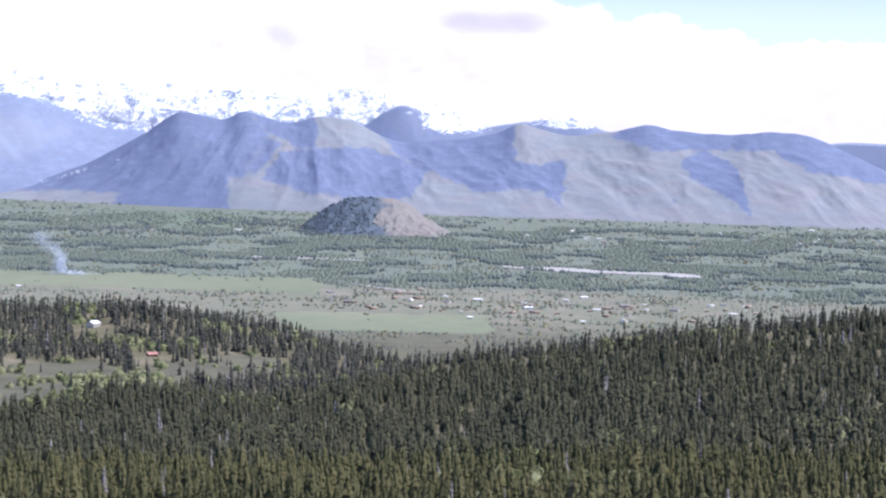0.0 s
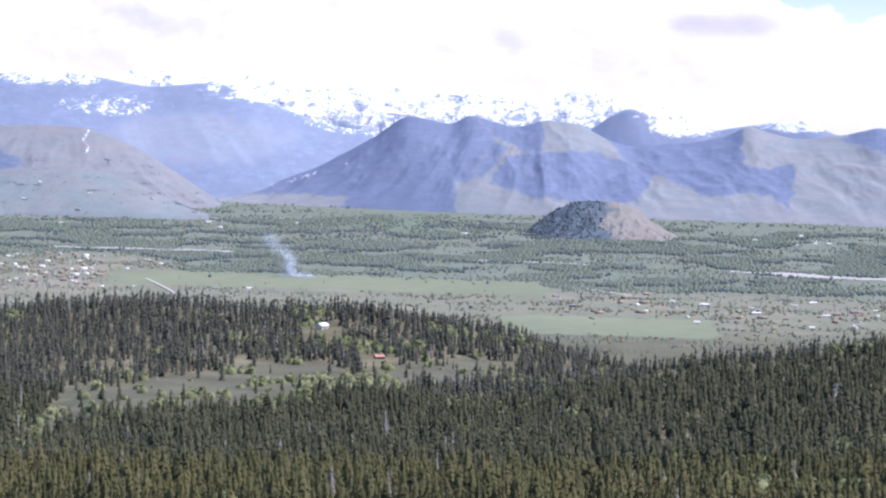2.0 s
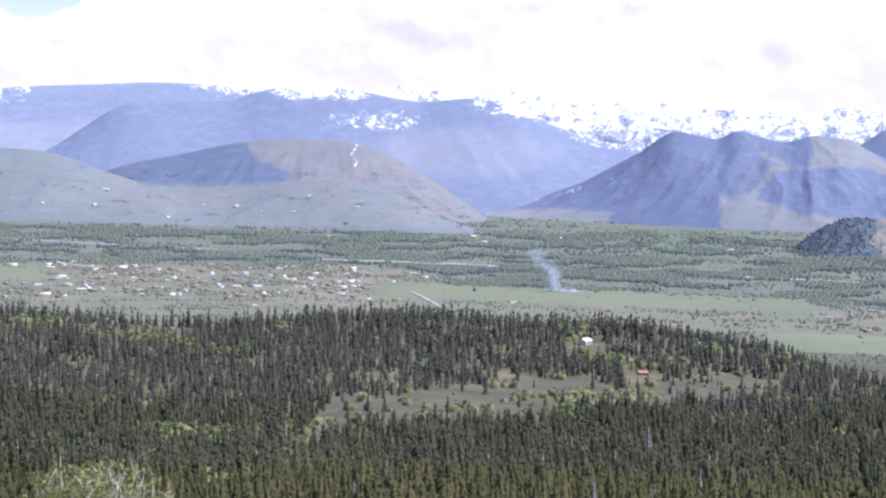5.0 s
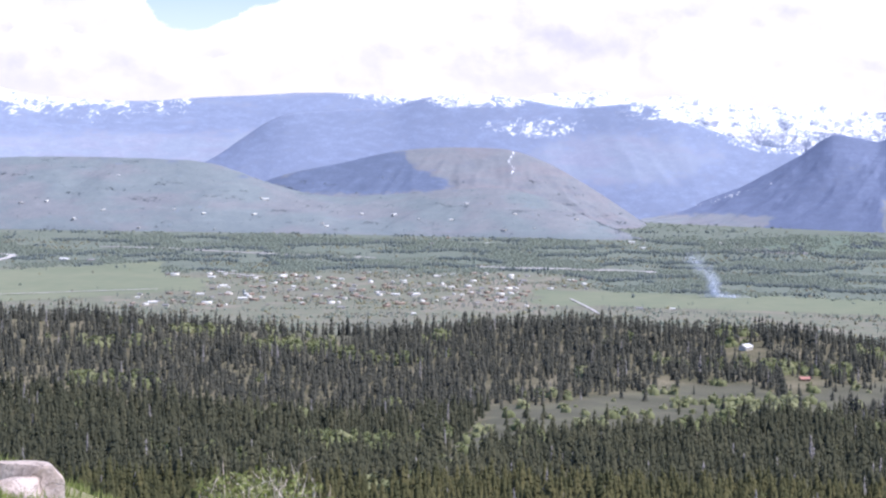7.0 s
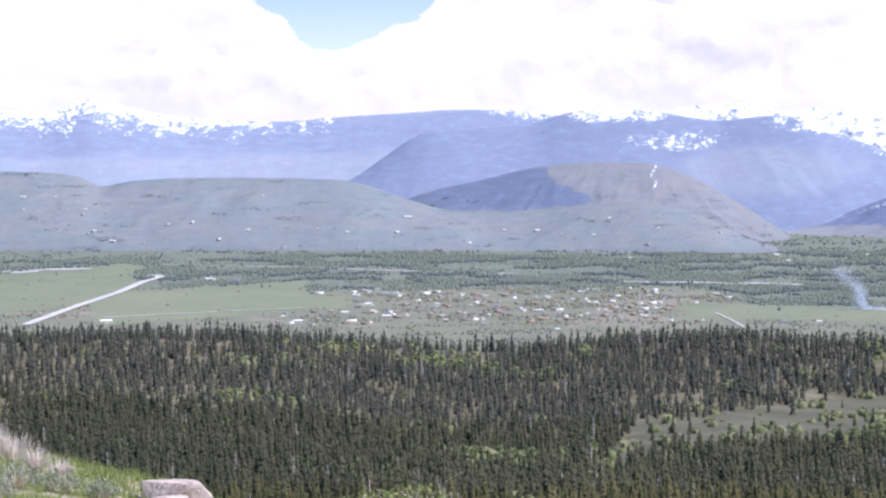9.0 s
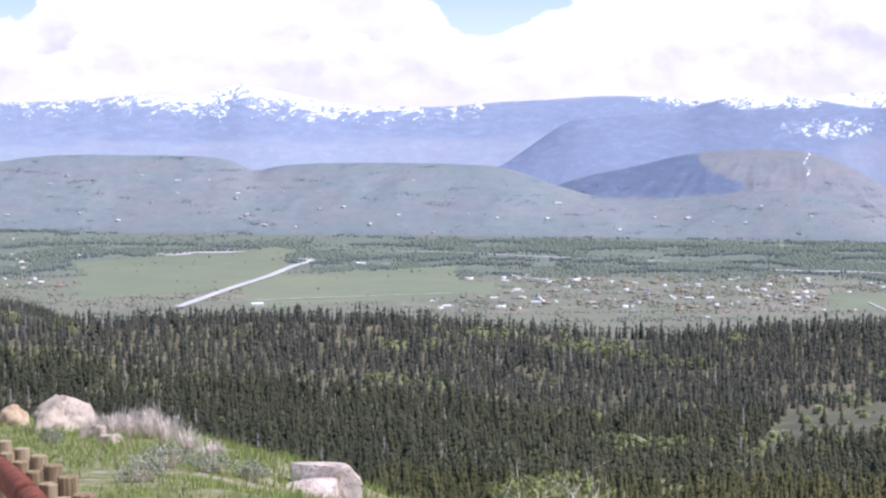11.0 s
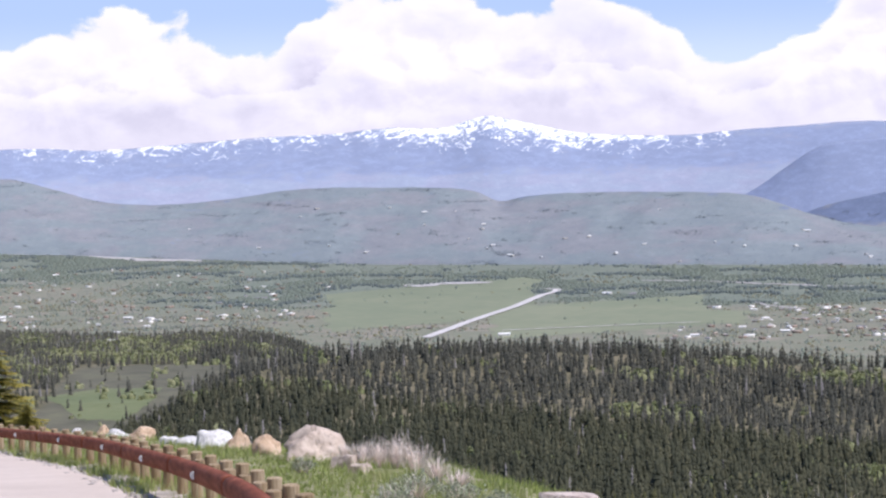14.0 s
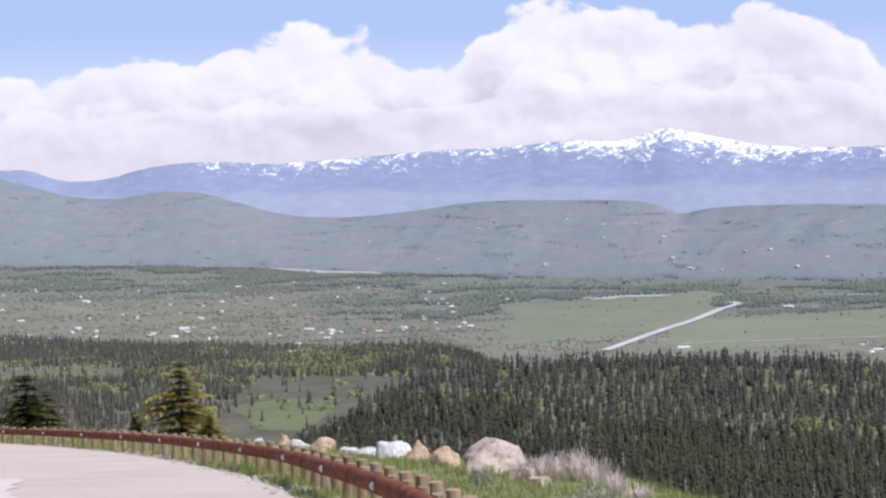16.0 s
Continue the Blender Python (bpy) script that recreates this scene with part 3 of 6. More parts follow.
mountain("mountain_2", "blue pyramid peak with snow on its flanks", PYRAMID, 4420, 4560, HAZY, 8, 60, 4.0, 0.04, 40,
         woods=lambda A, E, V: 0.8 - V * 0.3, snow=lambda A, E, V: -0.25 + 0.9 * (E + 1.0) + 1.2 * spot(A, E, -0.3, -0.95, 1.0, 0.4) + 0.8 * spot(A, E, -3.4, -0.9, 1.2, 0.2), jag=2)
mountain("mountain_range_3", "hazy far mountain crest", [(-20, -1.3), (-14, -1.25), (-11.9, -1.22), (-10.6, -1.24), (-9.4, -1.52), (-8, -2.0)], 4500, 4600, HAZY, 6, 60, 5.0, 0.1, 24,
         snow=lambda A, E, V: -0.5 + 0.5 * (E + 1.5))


def stripe(A, E, a0, e0, a1, e1, w0, w1=None):
    """1 near a line between two points of the slope, its width going from w0 to w1."""
    dx, dy = a1 - a0, e1 - e0
    u = np.clip(((A - a0) * dx + (E - e0) * dy) / (dx * dx + dy * dy), 0, 1)
    w = w0 + ((w0 if w1 is None else w1) - w0) * u
    return smooth(1.7, 0.2, np.hypot(A - a0 - u * dx, E - e0 - u * dy) / w)


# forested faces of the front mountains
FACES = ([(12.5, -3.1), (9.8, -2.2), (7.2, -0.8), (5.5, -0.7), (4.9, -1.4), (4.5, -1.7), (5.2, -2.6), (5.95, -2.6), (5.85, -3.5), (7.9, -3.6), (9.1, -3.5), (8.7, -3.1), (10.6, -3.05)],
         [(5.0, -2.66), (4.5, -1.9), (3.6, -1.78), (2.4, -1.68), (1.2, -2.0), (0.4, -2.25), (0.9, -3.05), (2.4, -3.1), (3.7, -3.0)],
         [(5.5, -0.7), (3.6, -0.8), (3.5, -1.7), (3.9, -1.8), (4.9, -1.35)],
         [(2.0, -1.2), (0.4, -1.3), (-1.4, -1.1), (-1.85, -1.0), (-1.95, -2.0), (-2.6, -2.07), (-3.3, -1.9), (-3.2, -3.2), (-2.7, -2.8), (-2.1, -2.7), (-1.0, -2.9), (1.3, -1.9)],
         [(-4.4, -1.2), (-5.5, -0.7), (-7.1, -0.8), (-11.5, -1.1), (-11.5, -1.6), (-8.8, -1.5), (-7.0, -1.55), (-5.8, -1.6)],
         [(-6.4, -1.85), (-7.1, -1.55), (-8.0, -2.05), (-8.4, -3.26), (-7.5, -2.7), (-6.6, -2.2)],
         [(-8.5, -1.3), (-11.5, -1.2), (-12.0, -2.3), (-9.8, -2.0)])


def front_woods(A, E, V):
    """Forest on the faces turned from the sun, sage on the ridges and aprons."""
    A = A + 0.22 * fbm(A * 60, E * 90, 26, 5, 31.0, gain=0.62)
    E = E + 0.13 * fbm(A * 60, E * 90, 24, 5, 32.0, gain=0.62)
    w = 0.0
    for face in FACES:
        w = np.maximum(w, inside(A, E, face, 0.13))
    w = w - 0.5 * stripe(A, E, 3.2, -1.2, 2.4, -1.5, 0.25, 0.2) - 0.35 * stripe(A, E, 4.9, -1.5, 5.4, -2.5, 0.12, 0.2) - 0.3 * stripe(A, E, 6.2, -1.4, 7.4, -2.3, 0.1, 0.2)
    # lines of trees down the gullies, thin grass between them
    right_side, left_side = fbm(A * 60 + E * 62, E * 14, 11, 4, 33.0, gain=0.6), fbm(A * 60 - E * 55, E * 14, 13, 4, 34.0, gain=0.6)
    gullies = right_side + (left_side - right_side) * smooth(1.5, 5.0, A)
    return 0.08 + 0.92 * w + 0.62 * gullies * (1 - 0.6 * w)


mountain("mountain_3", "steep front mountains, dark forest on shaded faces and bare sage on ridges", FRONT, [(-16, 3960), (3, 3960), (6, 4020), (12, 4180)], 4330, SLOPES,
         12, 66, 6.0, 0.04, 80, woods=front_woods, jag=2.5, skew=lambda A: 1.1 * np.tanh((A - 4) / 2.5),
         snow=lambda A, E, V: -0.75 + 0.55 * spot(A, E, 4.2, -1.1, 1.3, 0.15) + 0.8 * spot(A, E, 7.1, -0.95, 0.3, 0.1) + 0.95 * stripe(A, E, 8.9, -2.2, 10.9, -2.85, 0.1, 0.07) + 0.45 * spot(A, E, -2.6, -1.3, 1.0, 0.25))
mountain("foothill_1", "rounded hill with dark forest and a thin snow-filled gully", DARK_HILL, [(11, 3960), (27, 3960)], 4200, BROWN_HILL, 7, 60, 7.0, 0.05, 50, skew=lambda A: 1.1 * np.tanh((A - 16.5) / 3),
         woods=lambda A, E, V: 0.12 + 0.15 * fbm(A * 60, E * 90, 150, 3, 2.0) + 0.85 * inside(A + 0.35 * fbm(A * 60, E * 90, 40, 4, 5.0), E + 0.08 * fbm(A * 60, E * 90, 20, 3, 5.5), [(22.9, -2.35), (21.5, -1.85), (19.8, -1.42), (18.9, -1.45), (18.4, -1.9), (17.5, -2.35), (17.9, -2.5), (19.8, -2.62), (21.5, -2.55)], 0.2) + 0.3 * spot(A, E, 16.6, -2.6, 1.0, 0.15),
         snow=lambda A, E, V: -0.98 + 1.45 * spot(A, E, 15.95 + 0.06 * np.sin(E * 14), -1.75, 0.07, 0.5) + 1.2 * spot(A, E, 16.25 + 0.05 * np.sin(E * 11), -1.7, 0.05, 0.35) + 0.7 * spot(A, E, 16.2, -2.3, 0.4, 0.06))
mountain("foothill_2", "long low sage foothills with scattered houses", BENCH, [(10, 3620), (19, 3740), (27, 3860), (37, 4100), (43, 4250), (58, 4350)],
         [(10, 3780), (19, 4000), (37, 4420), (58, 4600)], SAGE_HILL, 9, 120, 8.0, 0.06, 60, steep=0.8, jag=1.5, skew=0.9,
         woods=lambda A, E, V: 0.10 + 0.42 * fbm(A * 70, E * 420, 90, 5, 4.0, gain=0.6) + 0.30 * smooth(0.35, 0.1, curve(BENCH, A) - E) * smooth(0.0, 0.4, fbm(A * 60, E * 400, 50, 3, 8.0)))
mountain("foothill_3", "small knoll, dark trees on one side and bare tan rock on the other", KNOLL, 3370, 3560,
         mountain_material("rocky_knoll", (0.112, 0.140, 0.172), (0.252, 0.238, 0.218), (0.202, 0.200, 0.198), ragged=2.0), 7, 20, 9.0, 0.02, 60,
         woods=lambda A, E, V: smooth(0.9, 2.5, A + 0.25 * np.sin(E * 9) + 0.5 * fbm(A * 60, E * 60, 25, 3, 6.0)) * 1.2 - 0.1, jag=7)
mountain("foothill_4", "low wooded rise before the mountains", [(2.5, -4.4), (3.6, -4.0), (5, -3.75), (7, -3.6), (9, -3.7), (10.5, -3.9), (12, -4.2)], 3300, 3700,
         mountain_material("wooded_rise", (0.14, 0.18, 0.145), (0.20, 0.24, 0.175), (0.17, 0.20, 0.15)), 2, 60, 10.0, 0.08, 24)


# ---------------------------------------------------------------- trees
rnd = np.random.RandomState(5)


def conifer(whorls, points, seed, slim=0.2, ragged=0.25):
    """A conifer one metre high: whorls of drooping, ragged boughs round a stem. Gives corners, triangles, and 1 for the stem's triangles."""
    g = np.random.RandomState(seed)
    V, F, M = [], [], []
    n = points * 2
    for k in range(whorls):
        h = 0.06 + 0.86 * (k / whorls) ** 0.95
        rad = slim * (1 - h) ** 0.78 * (0.8 + 0.4 * g.rand()) + 0.010
        tip = min(h + 0.34 * (1 - h) + 0.05, 1.0) if k < whorls - 1 else 1.0
        b = len(V)
        V.append((g.uniform(-.01, .01), g.uniform(-.01, .01), tip))
        a0 = g.rand() * 6.28
        for j in range(n):
            a = a0 + 6.283 * j / n
            q = rad * (1 + ragged * g.uniform(-1, 1)) if j % 2 == 0 else rad * g.uniform(0.55, 0.8)
            V.append((q * math.cos(a), q * math.sin(a), h + (-0.03 if j % 2 == 0 else 0.025) * g.uniform(.4, 1.5)))
        for j in range(n):
            F.append((b, b + 1 + j, b + 1 + (j + 1) % n))
            M.append(0)
    b = len(V)
    for z, q in ((0, 0.014), (0.6, 0.008)):
        for j in range(3):
            V.append((q * math.cos(2.1 * j), q * math.sin(2.1 * j), z))
    for j in range(3):
        k = (j + 1) % 3
        F += [(b + j, b + k, b + 3 + k), (b + j, b + 3 + k, b + 3 + j)]
        M += [1, 1]
    return np.array(V), np.array(F), np.array(M)


def leafy(clumps, seed, wide=0.34, low=0.25):
    """A broadleaf tree one metre high: many small leaf sprays on an uneven crown, over a stem with limbs."""
    g = np.random.RandomState(seed)
    V, F, M = [], [], []
    lobes = [(g.uniform(-.5, .5) * wide, g.uniform(-.5, .5) * wide, g.uniform(low + .15, .85), g.uniform(.35, .7) * wide) for _ in range(6)]
    for _ in range(clumps):
        lx, ly, lz, q = lobes[g.randint(6)]
        d = g.normal(size=3)
        d /= np.linalg.norm(d)
        c = np.array((lx, ly, lz)) + d * q * g.uniform(.6, 1.05) * np.array((1, 1, 0.9))
        c[2] = min(c[2], 1.0)
        size = 0.06 * g.uniform(.6, 1.5) * (140 / max(clumps, 20)) ** 0.45
        u = np.cross(d, g.normal(size=3))
        u /= np.linalg.norm(u) + 1e-6
        w = np.cross(d, u) + 0.5 * d * g.uniform(-1, 1)
        b = len(V)
        V += [c + u * size, c - u * size * .6 + w * size, c - u * size * .5 - w * size]
        F.append((b, b + 1, b + 2))
        M.append(0)
    b = len(V)
    for z, q in ((0, 0.022), (0.7, 0.008)):
        for j in range(3):
            V.append(np.array((q * math.cos(2.1 * j), q * math.sin(2.1 * j), z)))
    for j in range(3):
        k = (j + 1) % 3
        F += [(b + j, b + k, b + 3 + k), (b + j, b + 3 + k, b + 3 + j)]
        M += [1, 1]
    return np.array(V), np.array(F), np.array(M)


def lump(seed, lobes=3):
    """A far broadleaf crown one metre high: a few uneven, faceted clumps grown into one another."""
    g = np.random.RandomState(seed)
    V, F, M = [], [], []
    for k in range(lobes):
        c = np.array((g.uniform(-.22, .22), g.uniform(-.22, .22), g.uniform(.2, .5)))
        q = g.uniform(.22, .36)
        b = len(V)
        ring = [c + q * g.uniform(.75, 1.25) * np.array((math.cos(a), math.sin(a), g.uniform(-.35, .25))) for a in np.arange(5) * 1.257 + g.rand()]
        foot_ring = [np.array((c[0] + (v[0] - c[0]) * 1.05, c[1] + (v[1] - c[1]) * 1.05, 0)) for v in ring]
        V += [c + np.array((g.uniform(-.08, .08), g.uniform(-.08, .08), min(q * g.uniform(.9, 1.3), 1 - c[2])))] + ring + foot_ring
        for j in range(5):
            m = (j + 1) % 5
            F += [(b, b + 1 + j, b + 1 + m), (b + 1 + j, b + 6 + j, b + 6 + m), (b + 1 + j, b + 6 + m, b + 1 + m)]
            M += [0, 0, 0]
    return np.array(V), np.array(F), np.array(M)


def dome(seed):
    """The top of one crown in a far canopy, one metre high."""
    g = np.random.RandomState(seed)
    a0 = g.rand() * 6.28
    V = [(g.uniform(-.06, .06), g.uniform(-.06, .06), 1.0)]
    V += [(.23 * g.uniform(.8, 1.25) * math.cos(a0 + 2.094 * j), .23 * g.uniform(.8, 1.25) * math.sin(a0 + 2.094 * j), g.uniform(.62, .86)) for j in range(3)]
    V += [(.36 * g.uniform(.8, 1.2) * math.cos(a0 + 1.05 + 2.094 * j), .36 * g.uniform(.8, 1.2) * math.sin(a0 + 1.05 + 2.094 * j), g.uniform(.05, .3)) for j in range(3)]
    F = []
    for j in range(3):
        k = (j + 1) % 3
        F += [(0, 1 + j, 1 + k), (1 + j, 4 + j, 1 + k), (1 + k, 4 + j, 4 + k)]
    return np.array(V), np.array(F), np.zeros(9, int)


def grown(kinds, xy, z, tall, tint, wide=None):
    """Many trees of some kinds as arrays of one mesh."""
    n = len(xy)
    pick = rnd.randint(len(kinds), size=n)
    wide = np.ones(n) if wide is None else wide
    Vs, Fs, Ms, Ts, base = [], [], [], [], 0
    for k, (V, F, M) in enumerate(kinds):
        i = np.where(pick == k)[0]
        if not len(i):
            continue
        a = rnd.rand(len(i)) * 6.283
        c, s = np.cos(a)[:, None], np.sin(a)[:, None]
        lean = rnd.normal(size=(len(i), 2)) * 0.02
        h = tall[i][:, None]
        w = h * wide[i][:, None]
        x = (V[None, :, 0] * c - V[None, :, 1] * s) * w + xy[i, 0][:, None] + lean[:, :1] * V[None, :, 2] * h
        y = (V[None, :, 0] * s + V[None, :, 1] * c) * w + xy[i, 1][:, None] + lean[:, 1:] * V[None, :, 2] * h
        zz = V[None, :, 2] * h + z[i][:, None]
        Vs.append(np.stack([x, y, zz], -1).reshape(-1, 3))
        Fs.append((F[None] + (np.arange(len(i)) * len(V))[:, None, None] + base).reshape(-1, 3))
        Ms.append(np.tile(M, len(i)))
        Ts.append(np.repeat(tint[i], len(V)))
        base += len(i) * len(V)
    return np.concatenate(Vs), np.concatenate(Fs), np.concatenate(Ms), np.concatenate(Ts)


def stuff(name, label, category, kinds, xy, z, tall, tint, mats, wide=None):
    V, F, M, T = grown(kinds, xy, z, tall, tint, wide)
    return tagged(new(name, mesh_of(name, V, F, mats, T, M, smooth_shade=True)), label, category, kind="stuff")


def scatter(r0, r1, a0, a1, gap, jitter=0.8):
    """Uneven rows of points over a sector, a gap apart."""
    lim = r1
    g = np.arange(-lim, lim, gap)
    x, y = np.meshgrid(g, np.arange(0, lim, gap))
    x = x + rnd.uniform(-.5, .5, x.shape) * gap * jitter
    y = y + rnd.uniform(-.5, .5, y.shape) * gap * jitter
    r, a = np.hypot(x, y), np.degrees(np.arctan2(-x, y))
    k = (r > r0) & (r < r1) & (a > a0) & (a < a1)
    return np.stack([x[k], y[k]], 1), r[k], a[k]


NEAR_KINDS = [conifer(7, 4, s, 0.165 + 0.03 * (s % 4), 0.4) for s in range(8)]
MID_KINDS = [conifer(5, 3, 20 + s, 0.170 + 0.03 * (s % 4), 0.4) for s in range(8)]
FAR_KINDS = [conifer(4, 3, 40 + s, 0.175 + 0.03 * (s % 4), 0.4) for s in range(6)]


def joined(a, b):
    return np.concatenate([a[0], b[0]]), np.concatenate([a[1], b[1] + len(a[0])]), np.concatenate([a[2], b[2]])


ASPEN_KINDS = [joined(lump(50 + s, 6), leafy(70, 60 + s)) for s in range(5)]
SMALL_ASPENS = [joined(lump(55 + s, 3), leafy(20, 70 + s)) for s in range(5)]


def leaf_zone(x, y, r, a):
    """Where broadleaf trees stand among the conifers."""
    n = fbm(x, y, 70, 3, 11.0)
    zone = 0.30 * spot(a, r / 100, 10.5, 10.8, 4.5, 0.65) + 0.35 * spot(a, r / 100, 18.5, 9.6, 4.0, 0.6) + 0.28 * spot(a, r / 100, -5, 6.0, 4.5, 0.7)
    zone = zone + 0.25 * spot(a, r / 100, 8.0, 14.2, 3.5, 0.9) + 0.34 * spot(a, r / 100, 43.5, 21.0, 8, 6.0) + 0.2 * spot(a, r / 100, 40.5, 21.0, 3, 3.0) + 0.3 * spot(a, r / 100, 3, 12.5, 1.5, 0.9) + 0.28 * spot(a, r / 100, 22, 15.0, 4.0, 0.6)
    return n + zone


def forest(r0, r1, gap):
    xy, r, a = scatter(r0, r1, -13.2, 51.0, gap)
    x, y = xy[:, 0], xy[:, 1]
    crest = np.where(a < 3.5, np.where(r < 1250, 1120, 1500), np.where(a < 38.0, curve(FAR_B, np.clip(a, -6, 70)), np.interp(a, [38, 41, 44, 50], [2300, 2350, 2650, 2980])))
    open_ = meadow(a, r)
    clump = fbm(x, y, 55, 3, 4.0)
    chance = (1 - open_) * smooth(-0.6, -0.1, clump) * 0.93 * np.where(r < crest + 70, 1, 0)
    low = (a > 38) & (r > 1200)
    chance = np.where(low, chance * smooth(-0.25, 0.1, clump + 0.25 * smooth(1500, 1900, r)), chance)
    chance = np.maximum(chance, 0.03 * (r < crest + 40))
    chance = np.where((a > 32) & (a < 38) & (r > 1850), smooth(32, 38, a) * 0.9 * (r < 2320), chance)
    for ha, hr_ in ((9.5, 1465), (7.9, 1320)):
        chance = np.where((np.abs(a - ha) < 0.55) & (r > hr_ - 70) & (r < hr_ + 12), 0, chance)
    chance = chance * (1 - 0.75 * spot(a, r / 100, 10.0, 4.6, 4.0, 0.9) * smooth(-0.1, 0.25, fbm(x, y, 26, 3, 41.0)))
    keep = rnd.rand(len(r)) < chance
    xy, r, a, clump = xy[keep], r[keep], a[keep], clump[keep]
    x, y = xy[:, 0], xy[:, 1]
    z = land(x, y) - 0.2
    leaf = leaf_zone(x, y, r, a) + 0.12 * rnd.normal(size=len(r)) > 0.48
    tall = (np.interp(r, [450, 700, 1100, 1500], [7.2, 7.6, 8.2, 9.4]) + 1.3 * fbm(x, y, 120, 2, 6.0)) * np.exp(0.24 * rnd.normal(size=len(r)).clip(-2.2, 1.9))
    tall = np.where((a > 40) & (r > 1200), tall * 0.85, tall)
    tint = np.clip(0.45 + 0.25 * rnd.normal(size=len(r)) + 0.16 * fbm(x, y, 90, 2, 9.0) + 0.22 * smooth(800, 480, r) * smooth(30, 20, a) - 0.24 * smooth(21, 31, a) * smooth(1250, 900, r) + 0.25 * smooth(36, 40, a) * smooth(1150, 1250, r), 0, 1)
    return xy, z, tall, tint, leaf, r, a


tree_group = "conifers of the hillside"
for r0, r1, gap, kinds, name in ((455, 700, 4.5, NEAR_KINDS, "conifer_forest_near"), (700, 1120, 5.1, MID_KINDS, "conifer_forest"),
                                        (1120, 3060, 6.7, FAR_KINDS, "conifer_forest_far")):
    xy, z, tall, tint, leaf, r, a = forest(r0, r1, gap)
    pine = ~leaf
    if r0 < 500:
        # the first rows of the slope, tree by tree
        first = np.where(pine & (r < 520) & (a > -12.5) & (a < 24))[0]
        first = first[np.argsort(r[first])][:290]
        pine[first] = False
        crowns = []
        for k, (V, F, M) in enumerate(NEAR_KINDS):
            for dark in (0.35, 0.5, 0.65, 0.8):
                crowns.append((mesh_of("crown", V[:-6], F[M == 0], [NEEDLES], np.full(len(V) - 6, dark)), mesh_of("trunk", V[-6:], F[M == 1] - (len(V) - 6), [BARK])))
        for j, i in enumerate(first):
            crown, trunk = crowns[rnd.randint(len(crowns))]
            tree = tagged(new("conifer", None), "dark green slender conifer on the wooded slope", "tree", tree_group)
            tree.matrix_basis = Matrix.LocRotScale((xy[i, 0], xy[i, 1], z[i]), Euler((0, 0, rnd.rand() * 6.28)), (tall[i], tall[i], tall[i]))
            new("crown", crown).parent = tree
            new("trunk", trunk).parent = tree
    dead = pine & (rnd.rand(len(r)) < 0.013 + 0.06 * smooth(34, 44, a))
    live = pine & ~dead
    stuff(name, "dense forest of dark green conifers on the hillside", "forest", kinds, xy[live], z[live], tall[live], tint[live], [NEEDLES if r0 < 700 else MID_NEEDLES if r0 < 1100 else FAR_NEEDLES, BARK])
    stuff(name.replace("conifer", "dead_conifer"), "grey dead conifers among the living forest", "dead trees", kinds, xy[dead], z[dead], tall[dead] * 0.95, tint[dead], [PALE_BARK, PALE_BARK],
          np.full(dead.sum(), 0.62))
    kinds_leaf = ASPEN_KINDS if r0 < 1100 else SMALL_ASPENS
    stuff(name.replace("conifer_forest", "aspen_grove"), "bright spring-green aspens among the conifers", "aspens", kinds_leaf, xy[leaf], z[leaf], tall[leaf] * 0.62, tint[leaf], [ASPEN, PALE_BARK],
          np.full(leaf.sum(), 1.35))

# bushes and lone trees on the sage meadow
xy, r, a = scatter(800, 1800, 2, 46, 7.0)
keep = (meadow(a, r) > 0.5) & (fbm(xy[:, 0], xy[:, 1], 40, 3, 12.0) + 0.2 * rnd.normal(size=len(r)) > np.where(a > 38, 0.55, 0.46 - 0.42 * spot(a, r / 100, 8.4, 11.3, 2.6, 0.9) - 0.1 * spot(a, r / 100, 14.5, 10.6, 1.6, 0.9)))
xy = xy[keep]
stuff("meadow_bushes", "yellow-green willow bushes on the sage meadow", "bushes", [joined(lump(90 + s, 5), leafy(30, 90 + s, 0.5, 0.0)) for s in range(5)], xy, land(xy[:, 0], xy[:, 1]) - 0.1, rnd.uniform(1.5, 6.0, len(xy)), rnd.uniform(.3, 1, len(xy)), [ASPEN, BARK],
      np.full(len(xy), 1.5))

# ---------------------------------------------------------------- valley
def in_field(az, r):
    """1 in the open pastures of the valley."""
    d = -dip(r, az)
    f = 0
    az = az + 0.5 * fbm(az * 12, d * 120, 14, 3, 27.0)
    d = d + 0.03 * fbm(az * 12, d * 120, 9, 3, 28.0)
    for a0, a1, e0, e1, tilt in ((29.9, 36.0, -5.15, -4.02, -0.06), (25.3, 31.5, -5.5, -4.55, -0.05), (-1.5, 4.6, -6.8, -6.2, 0.0), (3.2, 15.5, -5.72, -5.22, 0.012), (24.0, 27.5, -5.3, -4.85, 0)):
        m = (a0 + a1) / 2
        dd = d - tilt * (az - m)
        f = np.maximum(f, smooth(a0, a0 + .3, az) * smooth(a1, a1 - .3, az) * smooth(e0, e0 + .08, dd) * smooth(e1, e1 - .08, dd))
    return f


